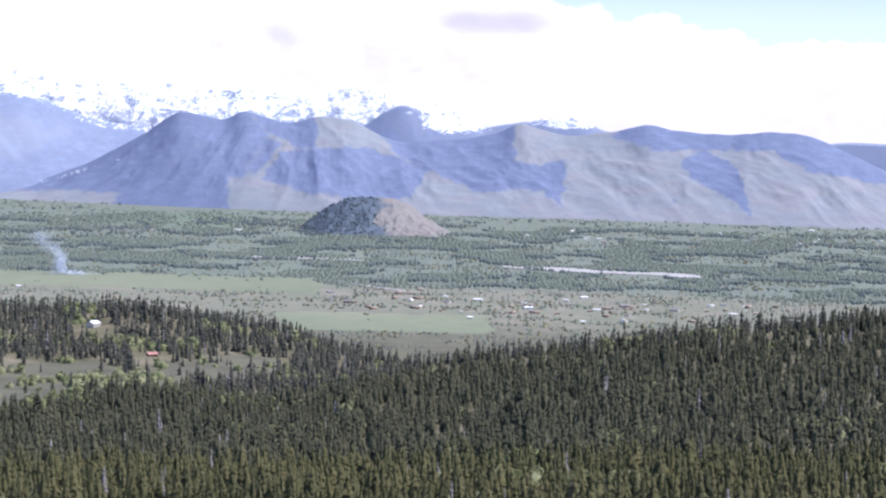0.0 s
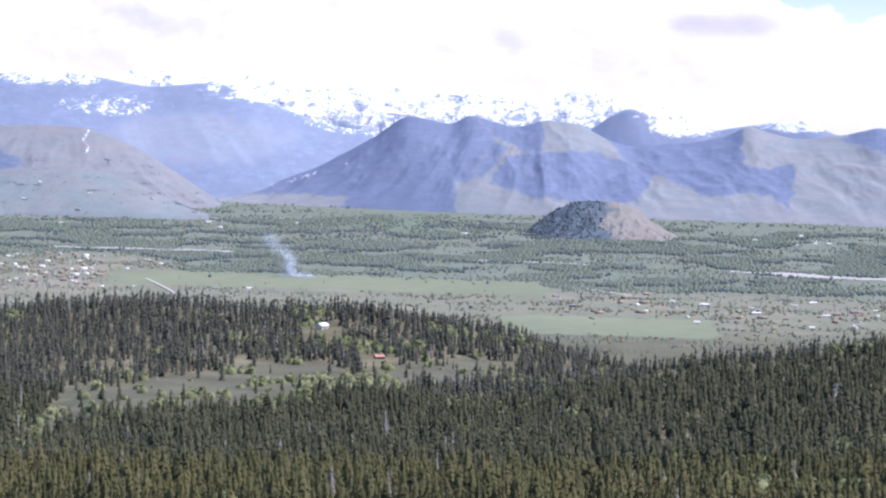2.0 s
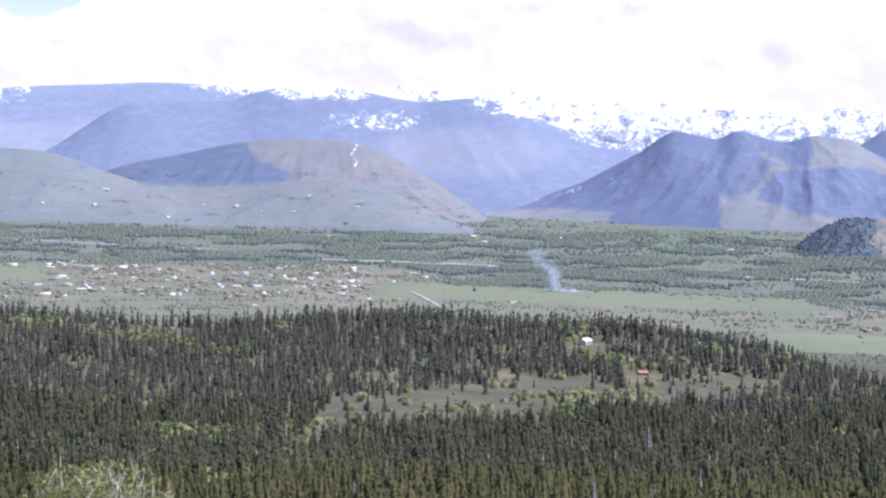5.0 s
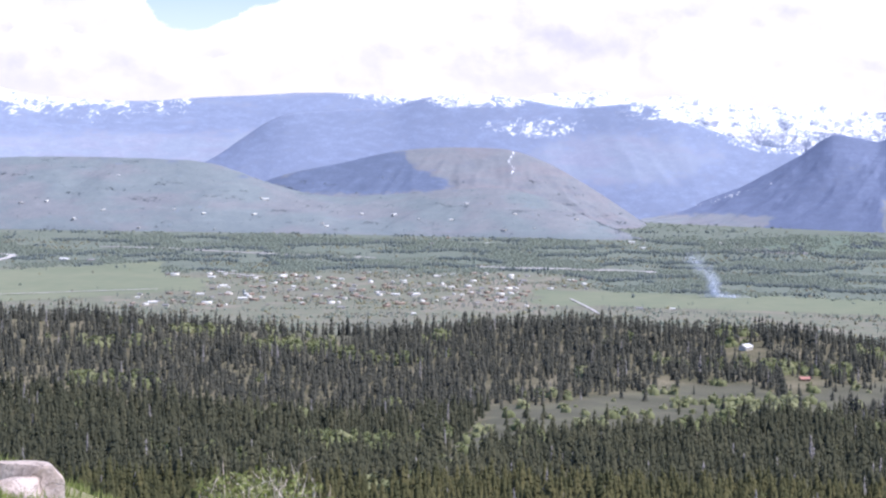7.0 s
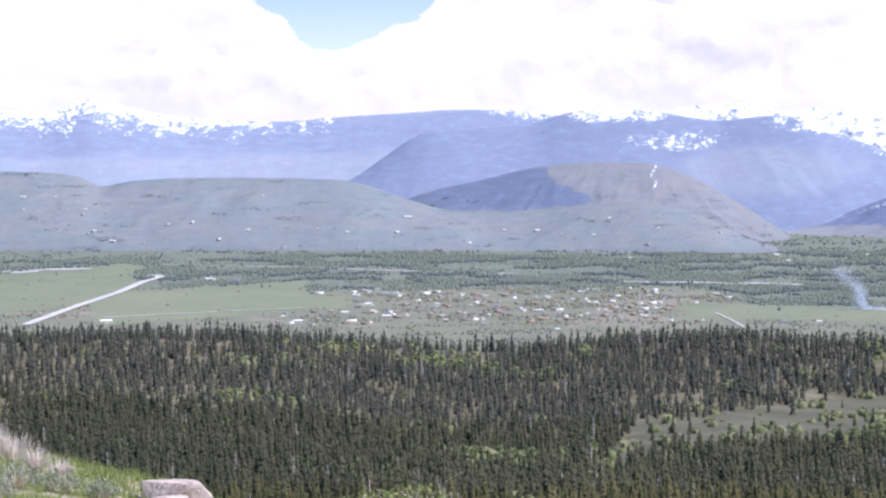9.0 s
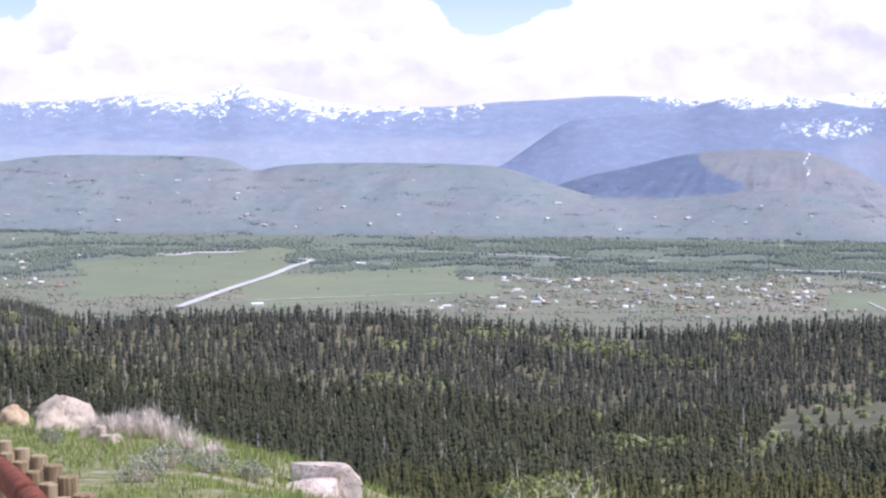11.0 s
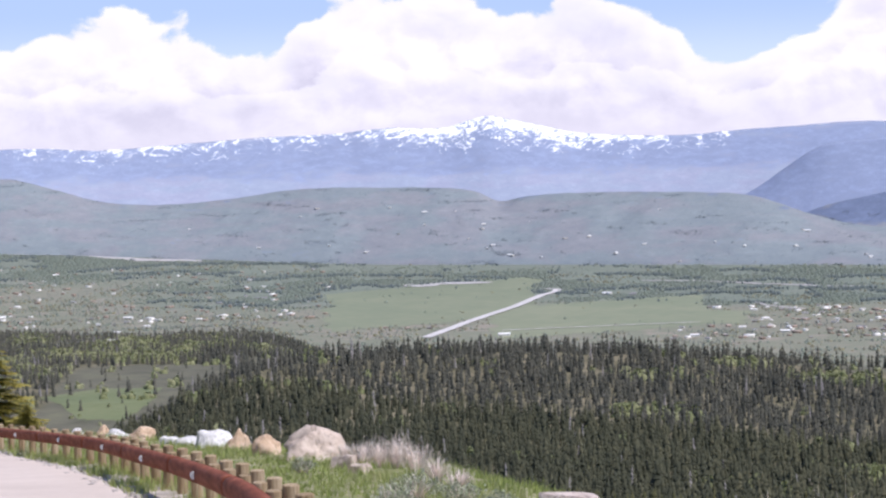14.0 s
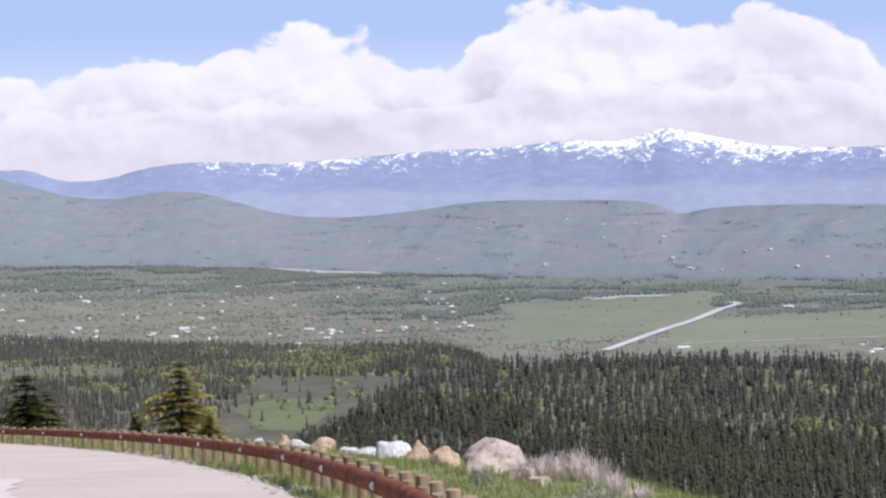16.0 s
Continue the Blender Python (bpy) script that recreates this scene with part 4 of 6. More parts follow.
def river(az, r):
    """1 on the river's braids and gravel bars."""
    d = -dip(r, az)
    w = 0.05 * fbm(az * 60, az * 7, 120, 3, 21.0)
    f = 0
    for a0, a1, d0, d1, half in ((-7.3, -1.5, -5.00, -4.90, 0.06), (2.0, 5.4, -4.84, -4.78, 0.022), (11.8, 17.7, -4.67, -4.57, 0.03), (39.0, 46.2, -3.26, -2.72, 0.04), (19.5, 27.3, -4.37, -4.04, 0.016),
                                 (17.8, 19.4, -4.5, -4.4, 0.02)):
        u = np.clip((az - a0) / (a1 - a0), 0, 1)
        c = d0 + (d1 - d0) * u + w
        f = np.maximum(f, smooth(a0 - .05, a0 + .3, az) * smooth(a1 + .05, a1 - .3, az) * smooth(1.15, 0.7, np.abs(d - c) / (half * np.clip(0.75 + 0.9 * fbm(az * 60, az * 11, 70, 3, 22.0), 0.15, 1.3))))
    return f


near_part, far_part = scatter(1750, 3250, -13.2, 51, 6.4), scatter(3250, 4330, -13.2, 51, 8.2)
xy, r, a = (np.concatenate([p_, q_]) for p_, q_ in zip(near_part, far_part))
x, y = xy[:, 0], xy[:, 1]
d = -dip(r, a)
n1, n2 = fbm(x, y, 260, 4, 14.0), fbm(x, y, 70, 3, 15.0)
strip = fbm(a * 12, d * 260, 40, 3, 16.0)
row = fbm(a * 6, d * 105, 15, 3, 26.0)  # hedges and lines of trees
band = riparian(a, r)  # cottonwoods along the river
open_strip = lambda e: fbm(a * 12, e * 170, 34, 4, 24.0) + 0.1 * n2
belt = open_strip(d) < 0.06  # woods, broken by long narrow glades
edge_of = belt & (open_strip(d - 0.045) > 0.05)
band = band * np.where(belt, 1.0, 0.08)
far_edge = smooth(-3.65, -3.85, d - 0.02 * np.maximum(a - 34, 0) * 1.6)
town = 0.6 * smooth(-0.05, 0.15, 0.4 * n2 + 0.9 * row + 0.15 * strip) + 0.05
chance = np.maximum(band, town) * (1 - 0.985 * in_field(a, r)) * (1 - river(a, r))
hidden = land(x, y) > FLOOR + lift(a) + 6
chance = np.where(hidden, 0, chance) * np.where(a < 36, far_edge * 0.85 + 0.15, 1)
chance = chance * (1 - np.maximum(stripe(a, d, 33.1, -5.51, 29.6, -4.36, 0.07), stripe(a, d, 29.6, -4.36, 29.45, -4.24, 0.08)))
chance = np.where((a > 4) & (a < 37) & (d < curve(CREST_B, np.clip(a, -6, 70)) - 0.1), 0.3, 1.0) * chance
keep = rnd.rand(len(r)) < chance
xy, r, a, n1, band, edge_of = xy[keep], r[keep], a[keep], n1[keep], band[keep], edge_of[keep]
z = land(xy[:, 0], xy[:, 1]) - 0.3
front = (band > 0.4) & edge_of
dark = (fbm(xy[:, 0], xy[:, 1], 330, 3, 18.0) + 0.35 * rnd.normal(size=len(r)) + 0.25 * (band < 0.3)) > np.where(band > 0.4, 0.95, 0.42)
tall = rnd.uniform(1.9, 2.8, len(r)) * np.where(band > 0.4, 1.0, rnd.uniform(0.6, 1.35, len(r)))
tint = np.clip(0.45 + 0.25 * fbm(xy[:, 0], xy[:, 1], 200, 3, 19.0) + 0.17 * rnd.normal(size=len(r)), 0, 1)
COTTON_KINDS = [dome(100 + s) for s in range(10)]
brown = ~dark & (band < 0.35) & (rnd.rand(len(r)) < 0.5)
dark = dark & ~brown
dark = dark & ~front
plain = ~dark & ~brown & ~front
OLIVE = foliage("valley_bush_leaves", (0.190, 0.182, 0.145), (0.255, 0.245, 0.172), (0.345, 0.325, 0.185))
stuff("valley_bushes", "olive and tan budding bushes round the valley houses", "bushes", COTTON_KINDS, xy[brown], z[brown], tall[brown], np.clip(tint[brown] + 0.25 * rnd.normal(size=brown.sum()), 0, 1), [OLIVE, BARK], np.full(brown.sum(), 2.6))
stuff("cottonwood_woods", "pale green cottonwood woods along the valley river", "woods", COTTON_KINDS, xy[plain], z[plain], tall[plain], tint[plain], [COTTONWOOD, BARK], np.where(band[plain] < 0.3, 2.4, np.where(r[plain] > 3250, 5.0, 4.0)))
# the woods' shaded front wall, painted as taller crowns with darker, bluer leaves
stuff("willow_belts", "blue-grey front edges of the cottonwood woods, their shade in the leaf colour", "woods", COTTON_KINDS, xy[front], z[front], tall[front] * 1.9, tint[front], [foliage("shaded_edge_leaves", (0.185, 0.222, 0.232), (0.216, 0.256, 0.250), (0.250, 0.288, 0.268), 0.5), BARK], np.full(front.sum(), 1.5))
# needle colour lifted towards blue-grey to hold the valley haze
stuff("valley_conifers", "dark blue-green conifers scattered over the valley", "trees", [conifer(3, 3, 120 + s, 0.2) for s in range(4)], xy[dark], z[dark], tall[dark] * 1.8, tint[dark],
      [foliage("hazed_valley_needles", (0.140, 0.168, 0.168), (0.185, 0.216, 0.208), (0.240, 0.266, 0.250), 0.45), BARK])


def strewn(name, count, weight):
    """Places strewn over a range's near face, as densely as a weight of bearing and height says."""
    me = bpy.data.objects[name].data
    co = np.empty(len(me.vertices) * 3, np.float32)
    me.vertices.foreach_get("co", co)
    idx = np.empty(len(me.loops), np.int32)
    me.loops.foreach_get("vertex_index", idx)
    quad = co.reshape(-1, 3)[idx.reshape(-1, 4)].astype(float)
    c = quad.mean(1)
    far = np.hypot(c[:, 0], c[:, 1])
    A, E = np.degrees(np.arctan2(-c[:, 0], c[:, 1])), np.degrees(np.arctan2(c[:, 2], far))
    w = np.maximum(weight(A, E, c), 0) * np.linalg.norm(np.cross(quad[:, 1] - quad[:, 0], quad[:, 3] - quad[:, 0]), axis=1)
    pick = rnd.choice(len(w), count, p=w / w.sum())
    u, v = rnd.rand(count, 1), rnd.rand(count, 1)
    q = quad[pick]
    return q[:, 0] * (1 - u) * (1 - v) + q[:, 1] * u * (1 - v) + q[:, 2] * u * v + q[:, 3] * (1 - u) * v


def tree_lines(A, E, c):
    """Long thin groves along the terraces of a foothill."""
    return smooth(0.22, 0.5, fbm(A * 60, E * 620, 75, 4, 71.0)) * smooth(9, 12, A) + 0.01


# grove colour kept close to the hills' haze tint, blue and pale
FOOT_NEEDLES = foliage("hazed_foothill_trees", (0.165, 0.200, 0.240), (0.190, 0.225, 0.258), (0.218, 0.250, 0.268), 0.6)
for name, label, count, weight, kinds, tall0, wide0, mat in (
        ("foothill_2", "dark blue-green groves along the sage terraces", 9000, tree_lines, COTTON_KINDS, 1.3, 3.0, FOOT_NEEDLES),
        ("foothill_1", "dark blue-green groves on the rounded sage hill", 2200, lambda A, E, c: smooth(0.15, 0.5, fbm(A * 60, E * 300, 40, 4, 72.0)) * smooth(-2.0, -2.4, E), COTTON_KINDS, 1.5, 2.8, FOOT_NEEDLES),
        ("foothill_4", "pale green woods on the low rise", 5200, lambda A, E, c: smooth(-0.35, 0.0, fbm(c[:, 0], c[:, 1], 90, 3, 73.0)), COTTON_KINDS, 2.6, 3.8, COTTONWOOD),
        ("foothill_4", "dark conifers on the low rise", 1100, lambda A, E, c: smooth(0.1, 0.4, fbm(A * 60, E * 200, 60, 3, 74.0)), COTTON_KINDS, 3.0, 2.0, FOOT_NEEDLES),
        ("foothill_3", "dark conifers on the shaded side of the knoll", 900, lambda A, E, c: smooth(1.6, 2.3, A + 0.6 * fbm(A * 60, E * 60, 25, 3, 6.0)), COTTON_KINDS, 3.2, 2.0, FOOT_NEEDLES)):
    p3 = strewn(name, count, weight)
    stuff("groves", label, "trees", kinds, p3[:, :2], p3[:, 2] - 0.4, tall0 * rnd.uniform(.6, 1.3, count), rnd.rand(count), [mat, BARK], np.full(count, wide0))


def draped(name, label, category, az0, az1, test, mat, up, da=0.05, r0=1900, r1=4400, dr=6.0, kind="structure"):
    """A thin sheet of ground cover wherever the test holds."""
    az, rr = np.arange(az0, az1, da), np.arange(r0, r1, dr)
    A, Q = np.meshgrid(az, rr)
    x, y = -np.sin(np.radians(A)) * Q, np.cos(np.radians(A)) * Q
    z = land(x, y) + up
    ok = test(A, Q) > 0.5
    F = sheet(*A.shape)
    inside = ok.ravel()[F].sum(1) >= 3
    F = F[inside]
    used, inv = np.unique(F, return_inverse=True)
    V = np.stack([x, y, z], -1).reshape(-1, 3)[used]
    return tagged(new(name, mesh_of(name, V, inv.reshape(-1, 4), [mat])), label, category, kind=kind)


PASTURE = rough_stuff("pasture", (0.172, 0.196, 0.128), (0.204, 0.226, 0.146), (0.245, 0.256, 0.168), 0.006, 0.05, own=False, bump=0.0)
GRAVEL = rough_stuff("river_gravel", (0.38, 0.355, 0.335), (0.46, 0.435, 0.42), (0.54, 0.515, 0.50), 0.02, 0.2, own=False, bump=0.0)
draped("pasture", "wide smooth green pasture on the valley floor", "pasture", -3, 37, in_field, PASTURE, 0.2, da=0.1, r0=2000, dr=12)
GREEN = rough_stuff("green_meadow", (0.118, 0.142, 0.066), (0.148, 0.172, 0.080), (0.182, 0.198, 0.100), 0.02, 0.15, own=False, bump=0.0)
draped("meadow_1", "bright green meadow below the forest", "meadow", 38, 46, lambda A, Q: inside(A + 0.3 * fbm(A * 9, Q * 0.05, 8, 3, 61.0), Q / 100, [(43.7, 14.6), (42.6, 13.2), (41.4, 13.0), (40.5, 14.2), (40.4, 15.0), (42.0, 15.2)], 0.05), GREEN, 0.15, r0=1200, r1=1600, dr=5)
draped("meadow_2", "pale green meadow among the far woods", "meadow", 43, 53, lambda A, Q: inside(A + 0.4 * fbm(A * 9, Q * 0.05, 8, 3, 62.0), Q / 100, [(54.0, 19.0), (47.0, 18.7), (46.2, 19.4), (47.2, 20.9), (54.0, 22.6)], 0.1), GREEN, 0.15, r0=1800, r1=2400, dr=6)
FALLOW = rough_stuff("fallow_soil", (0.22, 0.195, 0.20), (0.26, 0.23, 0.235), (0.30, 0.27, 0.265), 0.01, 0.1, own=False, bump=0.0)
draped("fallow_field_1", "bare brownish fallow field in the valley", "field", 5, 12, lambda A, Q: spot(A, -dip(Q, A), 8.3, -4.02, 1.6, 0.09), FALLOW, 0.5)
draped("river", "pale braided river with gravel bars in the valley", "river", -8, 47, river, GRAVEL, 0.7)


def ribbon(name, label, pts, width, mat, up, kind="structure", category="road"):
    """A road over the land through given places."""
    p = np.array([(q.x, q.y) for q in pts])
    fine = np.concatenate([np.linspace(p[i], p[i + 1], 14, endpoint=False) for i in range(len(p) - 1)] + [p[-1:]])
    t = np.gradient(fine, axis=0)
    t /= np.linalg.norm(t, axis=1)[:, None]
    nrm = np.stack([-t[:, 1], t[:, 0]], 1)
    V = []
    for off in (-0.5, 0.5):
        q = fine + nrm * width * off
        V.append(np.column_stack([q, land(q[:, 0], q[:, 1]) + up]))
    k = len(fine)
    F = [(i, i + 1, k + i + 1, k + i) for i in range(k - 1)]
    return tagged(new(name, mesh_of(name, np.concatenate(V), np.array(F), [mat])), label, category, kind=kind)


PALE_ROAD = rough_stuff("pale_road", (0.46, 0.43, 0.41), (0.54, 0.51, 0.49), (0.62, 0.59, 0.57), 0.05, 0.4, own=False, bump=0.0)
ribbon("road_1", "straight pale valley road between green pastures", [down(33.1, -5.51), down(31.8, -5.07), down(30.6, -4.70), down(29.9, -4.42), down(29.5, -4.33), down(29.45, -4.27), down(29.8, -4.24)], 13.0, PALE_ROAD, 1.2)
ribbon("road_2", "pale farm track", [down(14.3, -5.45), down(13.9, -5.62), down(13.5, -5.85)], 3.5, PALE_ROAD, 1.0)
ribbon("road_3", "pale farm track", [down(1.0, -5.65), down(2.3, -5.5), down(3.1, -5.42)], 6.0, PALE_ROAD, 1.0)
ribbon("road_4", "pale farm track along a pasture", [down(25.6, -5.22), down(28.4, -5.3), down(31.0, -5.36)], 5.0, PALE_ROAD, 1.0)
draped("gravel_yard", "bare pale gravel yards at a pasture's edge", "gravel", 30, 36, lambda A, Q: np.maximum(spot(A, -dip(Q, A), 33.2, -4.06, .55, .05), spot(A, -dip(Q, A), 32.1, -4.03, .9, .03)), GRAVEL, 0.9, dr=4)
ribbon("road_5", "pale farm track", [down(22.8, -4.9), down(23.8, -4.78), down(24.1, -4.7)], 6.0, PALE_ROAD, 1.0)

# ---------------------------------------------------------------- houses
WHITE_ROOF = rough_stuff("white_metal_roof", (0.76, 0.74, 0.70), (0.82, 0.80, 0.76), (0.86, 0.84, 0.81), 0.3, 3.0, rough=0.5)
GREY_ROOF = rough_stuff("grey_shingle_roof", (0.20, 0.19, 0.19), (0.28, 0.27, 0.27), (0.36, 0.34, 0.33), 0.3, 3.0)
RED_ROOF = rough_stuff("red_metal_roof", (0.38, 0.17, 0.14), (0.48, 0.23, 0.19), (0.56, 0.30, 0.25), 0.3, 3.0, rough=0.6)
TAN_ROOF = rough_stuff("tan_shingle_roof", (0.34, 0.26, 0.21), (0.42, 0.34, 0.28), (0.50, 0.42, 0.36), 0.3, 3.0)
PALE_WALL = rough_stuff("pale_siding", (0.58, 0.54, 0.47), (0.68, 0.64, 0.57), (0.76, 0.72, 0.66), 0.3, 3.0)
BROWN_WALL = rough_stuff("brown_timber_wall", (0.16, 0.11, 0.08), (0.22, 0.16, 0.12), (0.30, 0.23, 0.17), 0.3, 3.0)
PANE = rough_stuff("window_pane", (0.03, 0.035, 0.04), (0.04, 0.05, 0.06), (0.06, 0.07, 0.08), 0.5, 2.0, rough=0.15, bump=0.0, spec=0.5)


def part(name, bm, mat, parent, label=""):
    me = bpy.data.meshes.new(name)
    bm.to_mesh(me)
    bm.free()
    me.materials.append(mat)
    ob = new(name, me)
    ob.parent = parent
    return tagged(ob, label) if label else ob


def block(x0, x1, y0, y1, z0, z1, bevel=0.0):
    bm = bmesh.new()
    bmesh.ops.create_cube(bm, size=1, matrix=Matrix.LocRotScale(((x0 + x1) / 2, (y0 + y1) / 2, (z0 + z1) / 2), None, (x1 - x0, y1 - y0, z1 - z0)))
    if bevel:
        bmesh.ops.bevel(bm, geom=bm.edges[:], offset=bevel, segments=2, affect="EDGES")
    return bm


def gable_wall(lx, ly, h, rise):
    bm = bmesh.new()
    prof = [(-ly / 2, 0), (ly / 2, 0), (ly / 2, h), (0, h + rise), (-ly / 2, h)]
    a = [bm.verts.new((-lx / 2, y, z)) for y, z in prof]
    b = [bm.verts.new((lx / 2, y, z)) for y, z in prof]
    bm.faces.new(a[::-1])
    bm.faces.new(b)
    for i in range(5):
        j = (i + 1) % 5
        bm.faces.new((a[i], a[j], b[j], b[i]))
    return bm


def gable_roof(lx, ly, h, rise, over=0.6, thick=0.3):
    bm = bmesh.new()
    k = rise / (ly / 2)
    e = ly / 2 + over
    prof = [(-e, h - over * k), (0, h + rise), (e, h - over * k), (e, h - over * k + thick), (0, h + rise + thick * 1.2), (-e, h - over * k + thick)]
    a = [bm.verts.new((-lx / 2 - over, y, z + 0.02)) for y, z in prof]
    b = [bm.verts.new((lx / 2 + over, y, z + 0.02)) for y, z in prof]
    for i in range(6):
        j = (i + 1) % 6
        bm.faces.new((a[i], a[j], b[j], b[i]))
    bm.faces.new((a[0], a[5], a[4], a[1]))
    bm.faces.new((a[1], a[4], a[3], a[2]))
    bm.faces.new((b[0], b[1], b[4], b[5]))
    bm.faces.new((b[1], b[2], b[3], b[4]))
    return bm


def house(lx, ly, h, rise, wall, roof, label, category="house", group="houses of the valley"):
    top_ = tagged(new("house" if category == "house" else "barn", None), label, category, group)
    part("wall", gable_wall(lx, ly, h, rise), wall, top_)
    r_ = part("roof", gable_roof(lx, ly, h, rise), roof, top_)
    part("chimney", block(lx * .2, lx * .2 + .8, -.4, .4, h + rise * .6, h + rise + 1.0), GREY_ROOF, r_) if category == "house" else None
    for i in (-1, 1):
        part("window", block(lx * .25 * i - .7, lx * .25 * i + .7, -ly / 2 - .06, -ly / 2 + .05, 1.0, 2.3), PANE, top_)
    part("door", block(-.5, .5, -ly / 2 - .08, -ly / 2 + .05, 0, 2.1), roof if category == "barn" else BROWN_WALL, top_)
    return top_


KINDS = [house(12, 8, 3.2, 2.2, PALE_WALL, WHITE_ROOF, "small white house with a pale metal gable roof in the valley"),
         house(15, 9, 3.4, 2.4, BROWN_WALL, GREY_ROOF, "brown timber house with a grey gable roof in the valley"),
         house(18, 10, 4.0, 2.6, PALE_WALL, GREY_ROOF, "long pale house with a grey shingle roof in the valley"),
         house(14, 9, 3.2, 2.4, BROWN_WALL, TAN_ROOF, "brown house with a weathered tan roof in the valley"),
         house(24, 11, 4.2, 2.2, PALE_WALL, WHITE_ROOF, "long low white building with a bright metal roof", "barn", "barns of the valley"),
         house(14, 9, 3.4, 2.4, BROWN_WALL, RED_ROOF, "brown house with a rust-red roof in the valley")]
used_kind = [False] * len(KINDS)


def set_house(k, spot_, turn, size=1.0):
    m = Matrix.LocRotScale(spot_, Euler((0, 0, turn)), (size, size, size))
    if not used_kind[k]:
        used_kind[k] = True
        KINDS[k].matrix_basis = m
    else:
        ob = copy_thing(KINDS[k], Matrix.Identity(4))
        ob.matrix_basis = m


hr = random.Random(12)
# single ones that stand out: bearing, dip, kind, size
for az, el, k, size in ((-1.0, -5.85, 4, 0.9), (-3.9, -6.35, 0, 0.9), (30.95, -5.50, 4, 1.2), (41.5, -5.12, 4, 0.8), (31.7, -3.98, 4, .7), (-0.8, -6.33, 0, 1.0),
                        (2.6, -5.98, 1, 1.1), (11.5, -5.68, 4, .6), (12.4, -5.7, 2, 0.9), (20.6, -5.75, 2, 1.0), (18.6, -5.9, 0, 0.8), (44.6, -4.62, 4, 1.2), (41.2, -4.75, 4, 1.1), (23.3, -5.5, 4, .9),
                        (-6.4, -5.95, 2, 1.1), (-5.0, -5.9, 1, 1.1), (-2.5, -5.95, 3, 1.1), (0.6, -5.6, 3, 1.0), (28.1, -4.42, 4, 1.2), (27.4, -4.45, 2, 1.2), (5.6, -4.08, 4, .9), (16.6, -3.95, 0, .8),
                        (33.6, -5.25, 3, .8), (34.2, -5.22, 3, .8), (33.0, -5.25, 1, .8), (-12.2, -3.9, 4, .9), (-10.1, -3.95, 0, 1.0), (-10.0, -3.65, 4, .9), (-8.4, -3.95, 2, 1.0)):
    set_house(k, down(az, el), hr.uniform(-.5, .5) + radians(az), size * 0.5)
for a0, a1, e0, e1, count in ((13.5, 27.0, -5.7, -4.75, 130), (36, 50.5, -5.0, -3.5, 95), (-9, 4.0, -6.2, -5.65, 30), (-12.5, -1, -4.15, -3.75, 22), (9, 20, -4.05, -3.8, 14), (22.5, 26, -5.2, -4.8, 10)):
    for _ in range(count):
        az, el = hr.uniform(a0, a1), hr.uniform(e0, e1)
        if float(in_field(np.array([az]), np.array([-FLOOR / math.tan(radians(-el))]))[0]) > 0.3:
            continue
        set_house(hr.choice((0, 0, 1, 1, 2, 2, 3, 3, 3, 4, 4, 2)), down(az, el), radians(az) + hr.uniform(-.6, .6), hr.uniform(0.24, 0.46))

# the many smaller houses and sheds between them
def cottage(long, wide):
    """A gabled shed one metre high to its eaves; its roof's triangles are marked 1."""
    a, b = long / 2, wide / 2
    V = [(-a, -b, 0), (a, -b, 0), (a, b, 0), (-a, b, 0), (-a, -b, 1), (a, -b, 1), (a, b, 1), (-a, b, 1), (-a * 1.08, 0, 1.5), (a * 1.08, 0, 1.5)]
    F = [(0, 1, 5), (0, 5, 4), (1, 2, 6), (1, 6, 5), (2, 3, 7), (2, 7, 6), (3, 0, 4), (3, 4, 7), (5, 6, 9), (7, 4, 8), (4, 5, 9), (4, 9, 8), (6, 7, 8), (6, 8, 9)]
    return np.array(V, float), np.array(F), np.array([0] * 10 + [1] * 4)


for label, wall, roof, count in (("small pale houses and sheds scattered over the valley", PALE_WALL, WHITE_ROOF, 230), ("small brown houses and sheds scattered over the valley", BROWN_WALL, TAN_ROOF, 420)):
    zone = rnd.rand(count)
    az = np.where(zone < 0.42, rnd.uniform(13.8, 26.5, count), np.where(zone < 0.88, rnd.uniform(35.5, 50.5, count), rnd.uniform(-12.5, 4, count)))
    el = np.where(zone < 0.42, rnd.uniform(-5.7, -4.78, count), np.where(zone < 0.88, rnd.uniform(-4.9, -3.6, count), np.where(rnd.rand(count) < 0.6, rnd.uniform(-6.3, -5.7, count), rnd.uniform(-4.1, -3.8, count))))
    rr = FLOOR / tan(el)
    keep = (in_field(az, rr) < 0.3) & (fbm(az * 40, el * 160, 45, 3, 81.0) > -0.12)
    az, rr = az[keep], rr[keep]
    xy = np.stack([-np.sin(np.radians(az)) * rr, np.cos(np.radians(az)) * rr], 1)
    stuff("far_houses", label, "houses", [cottage(4.2, 2.6), cottage(6.0, 2.8), cottage(3.2, 2.4)], xy, land(xy[:, 0], xy[:, 1]), rnd.uniform(1.2, 2.1, len(az)), rnd.rand(len(az)), [wall, roof])

# two houses on the wooded hill, and a shed in a clearing of the far woods
def high_house(az, r, kind, turn, size, dz=0.0):
    p = at(az, r, dz)
    set_house(kind, p, turn, size)


high_house(9.5, 1465, 0, 1.2, 0.75)
high_house(7.9, 1320, 5, 0.5, 0.45)
high_house(41.7, 2345, 4, 0.75, 0.42)

# ---------------------------------------------------------------- the road, its rail and its bank
ASPHALT = rough_stuff("weathered_asphalt", (0.54, 0.45, 0.385), (0.61, 0.515, 0.445), (0.66, 0.565, 0.495), 0.35, 5.0, own=False, bump=0.25, depth=0.004)
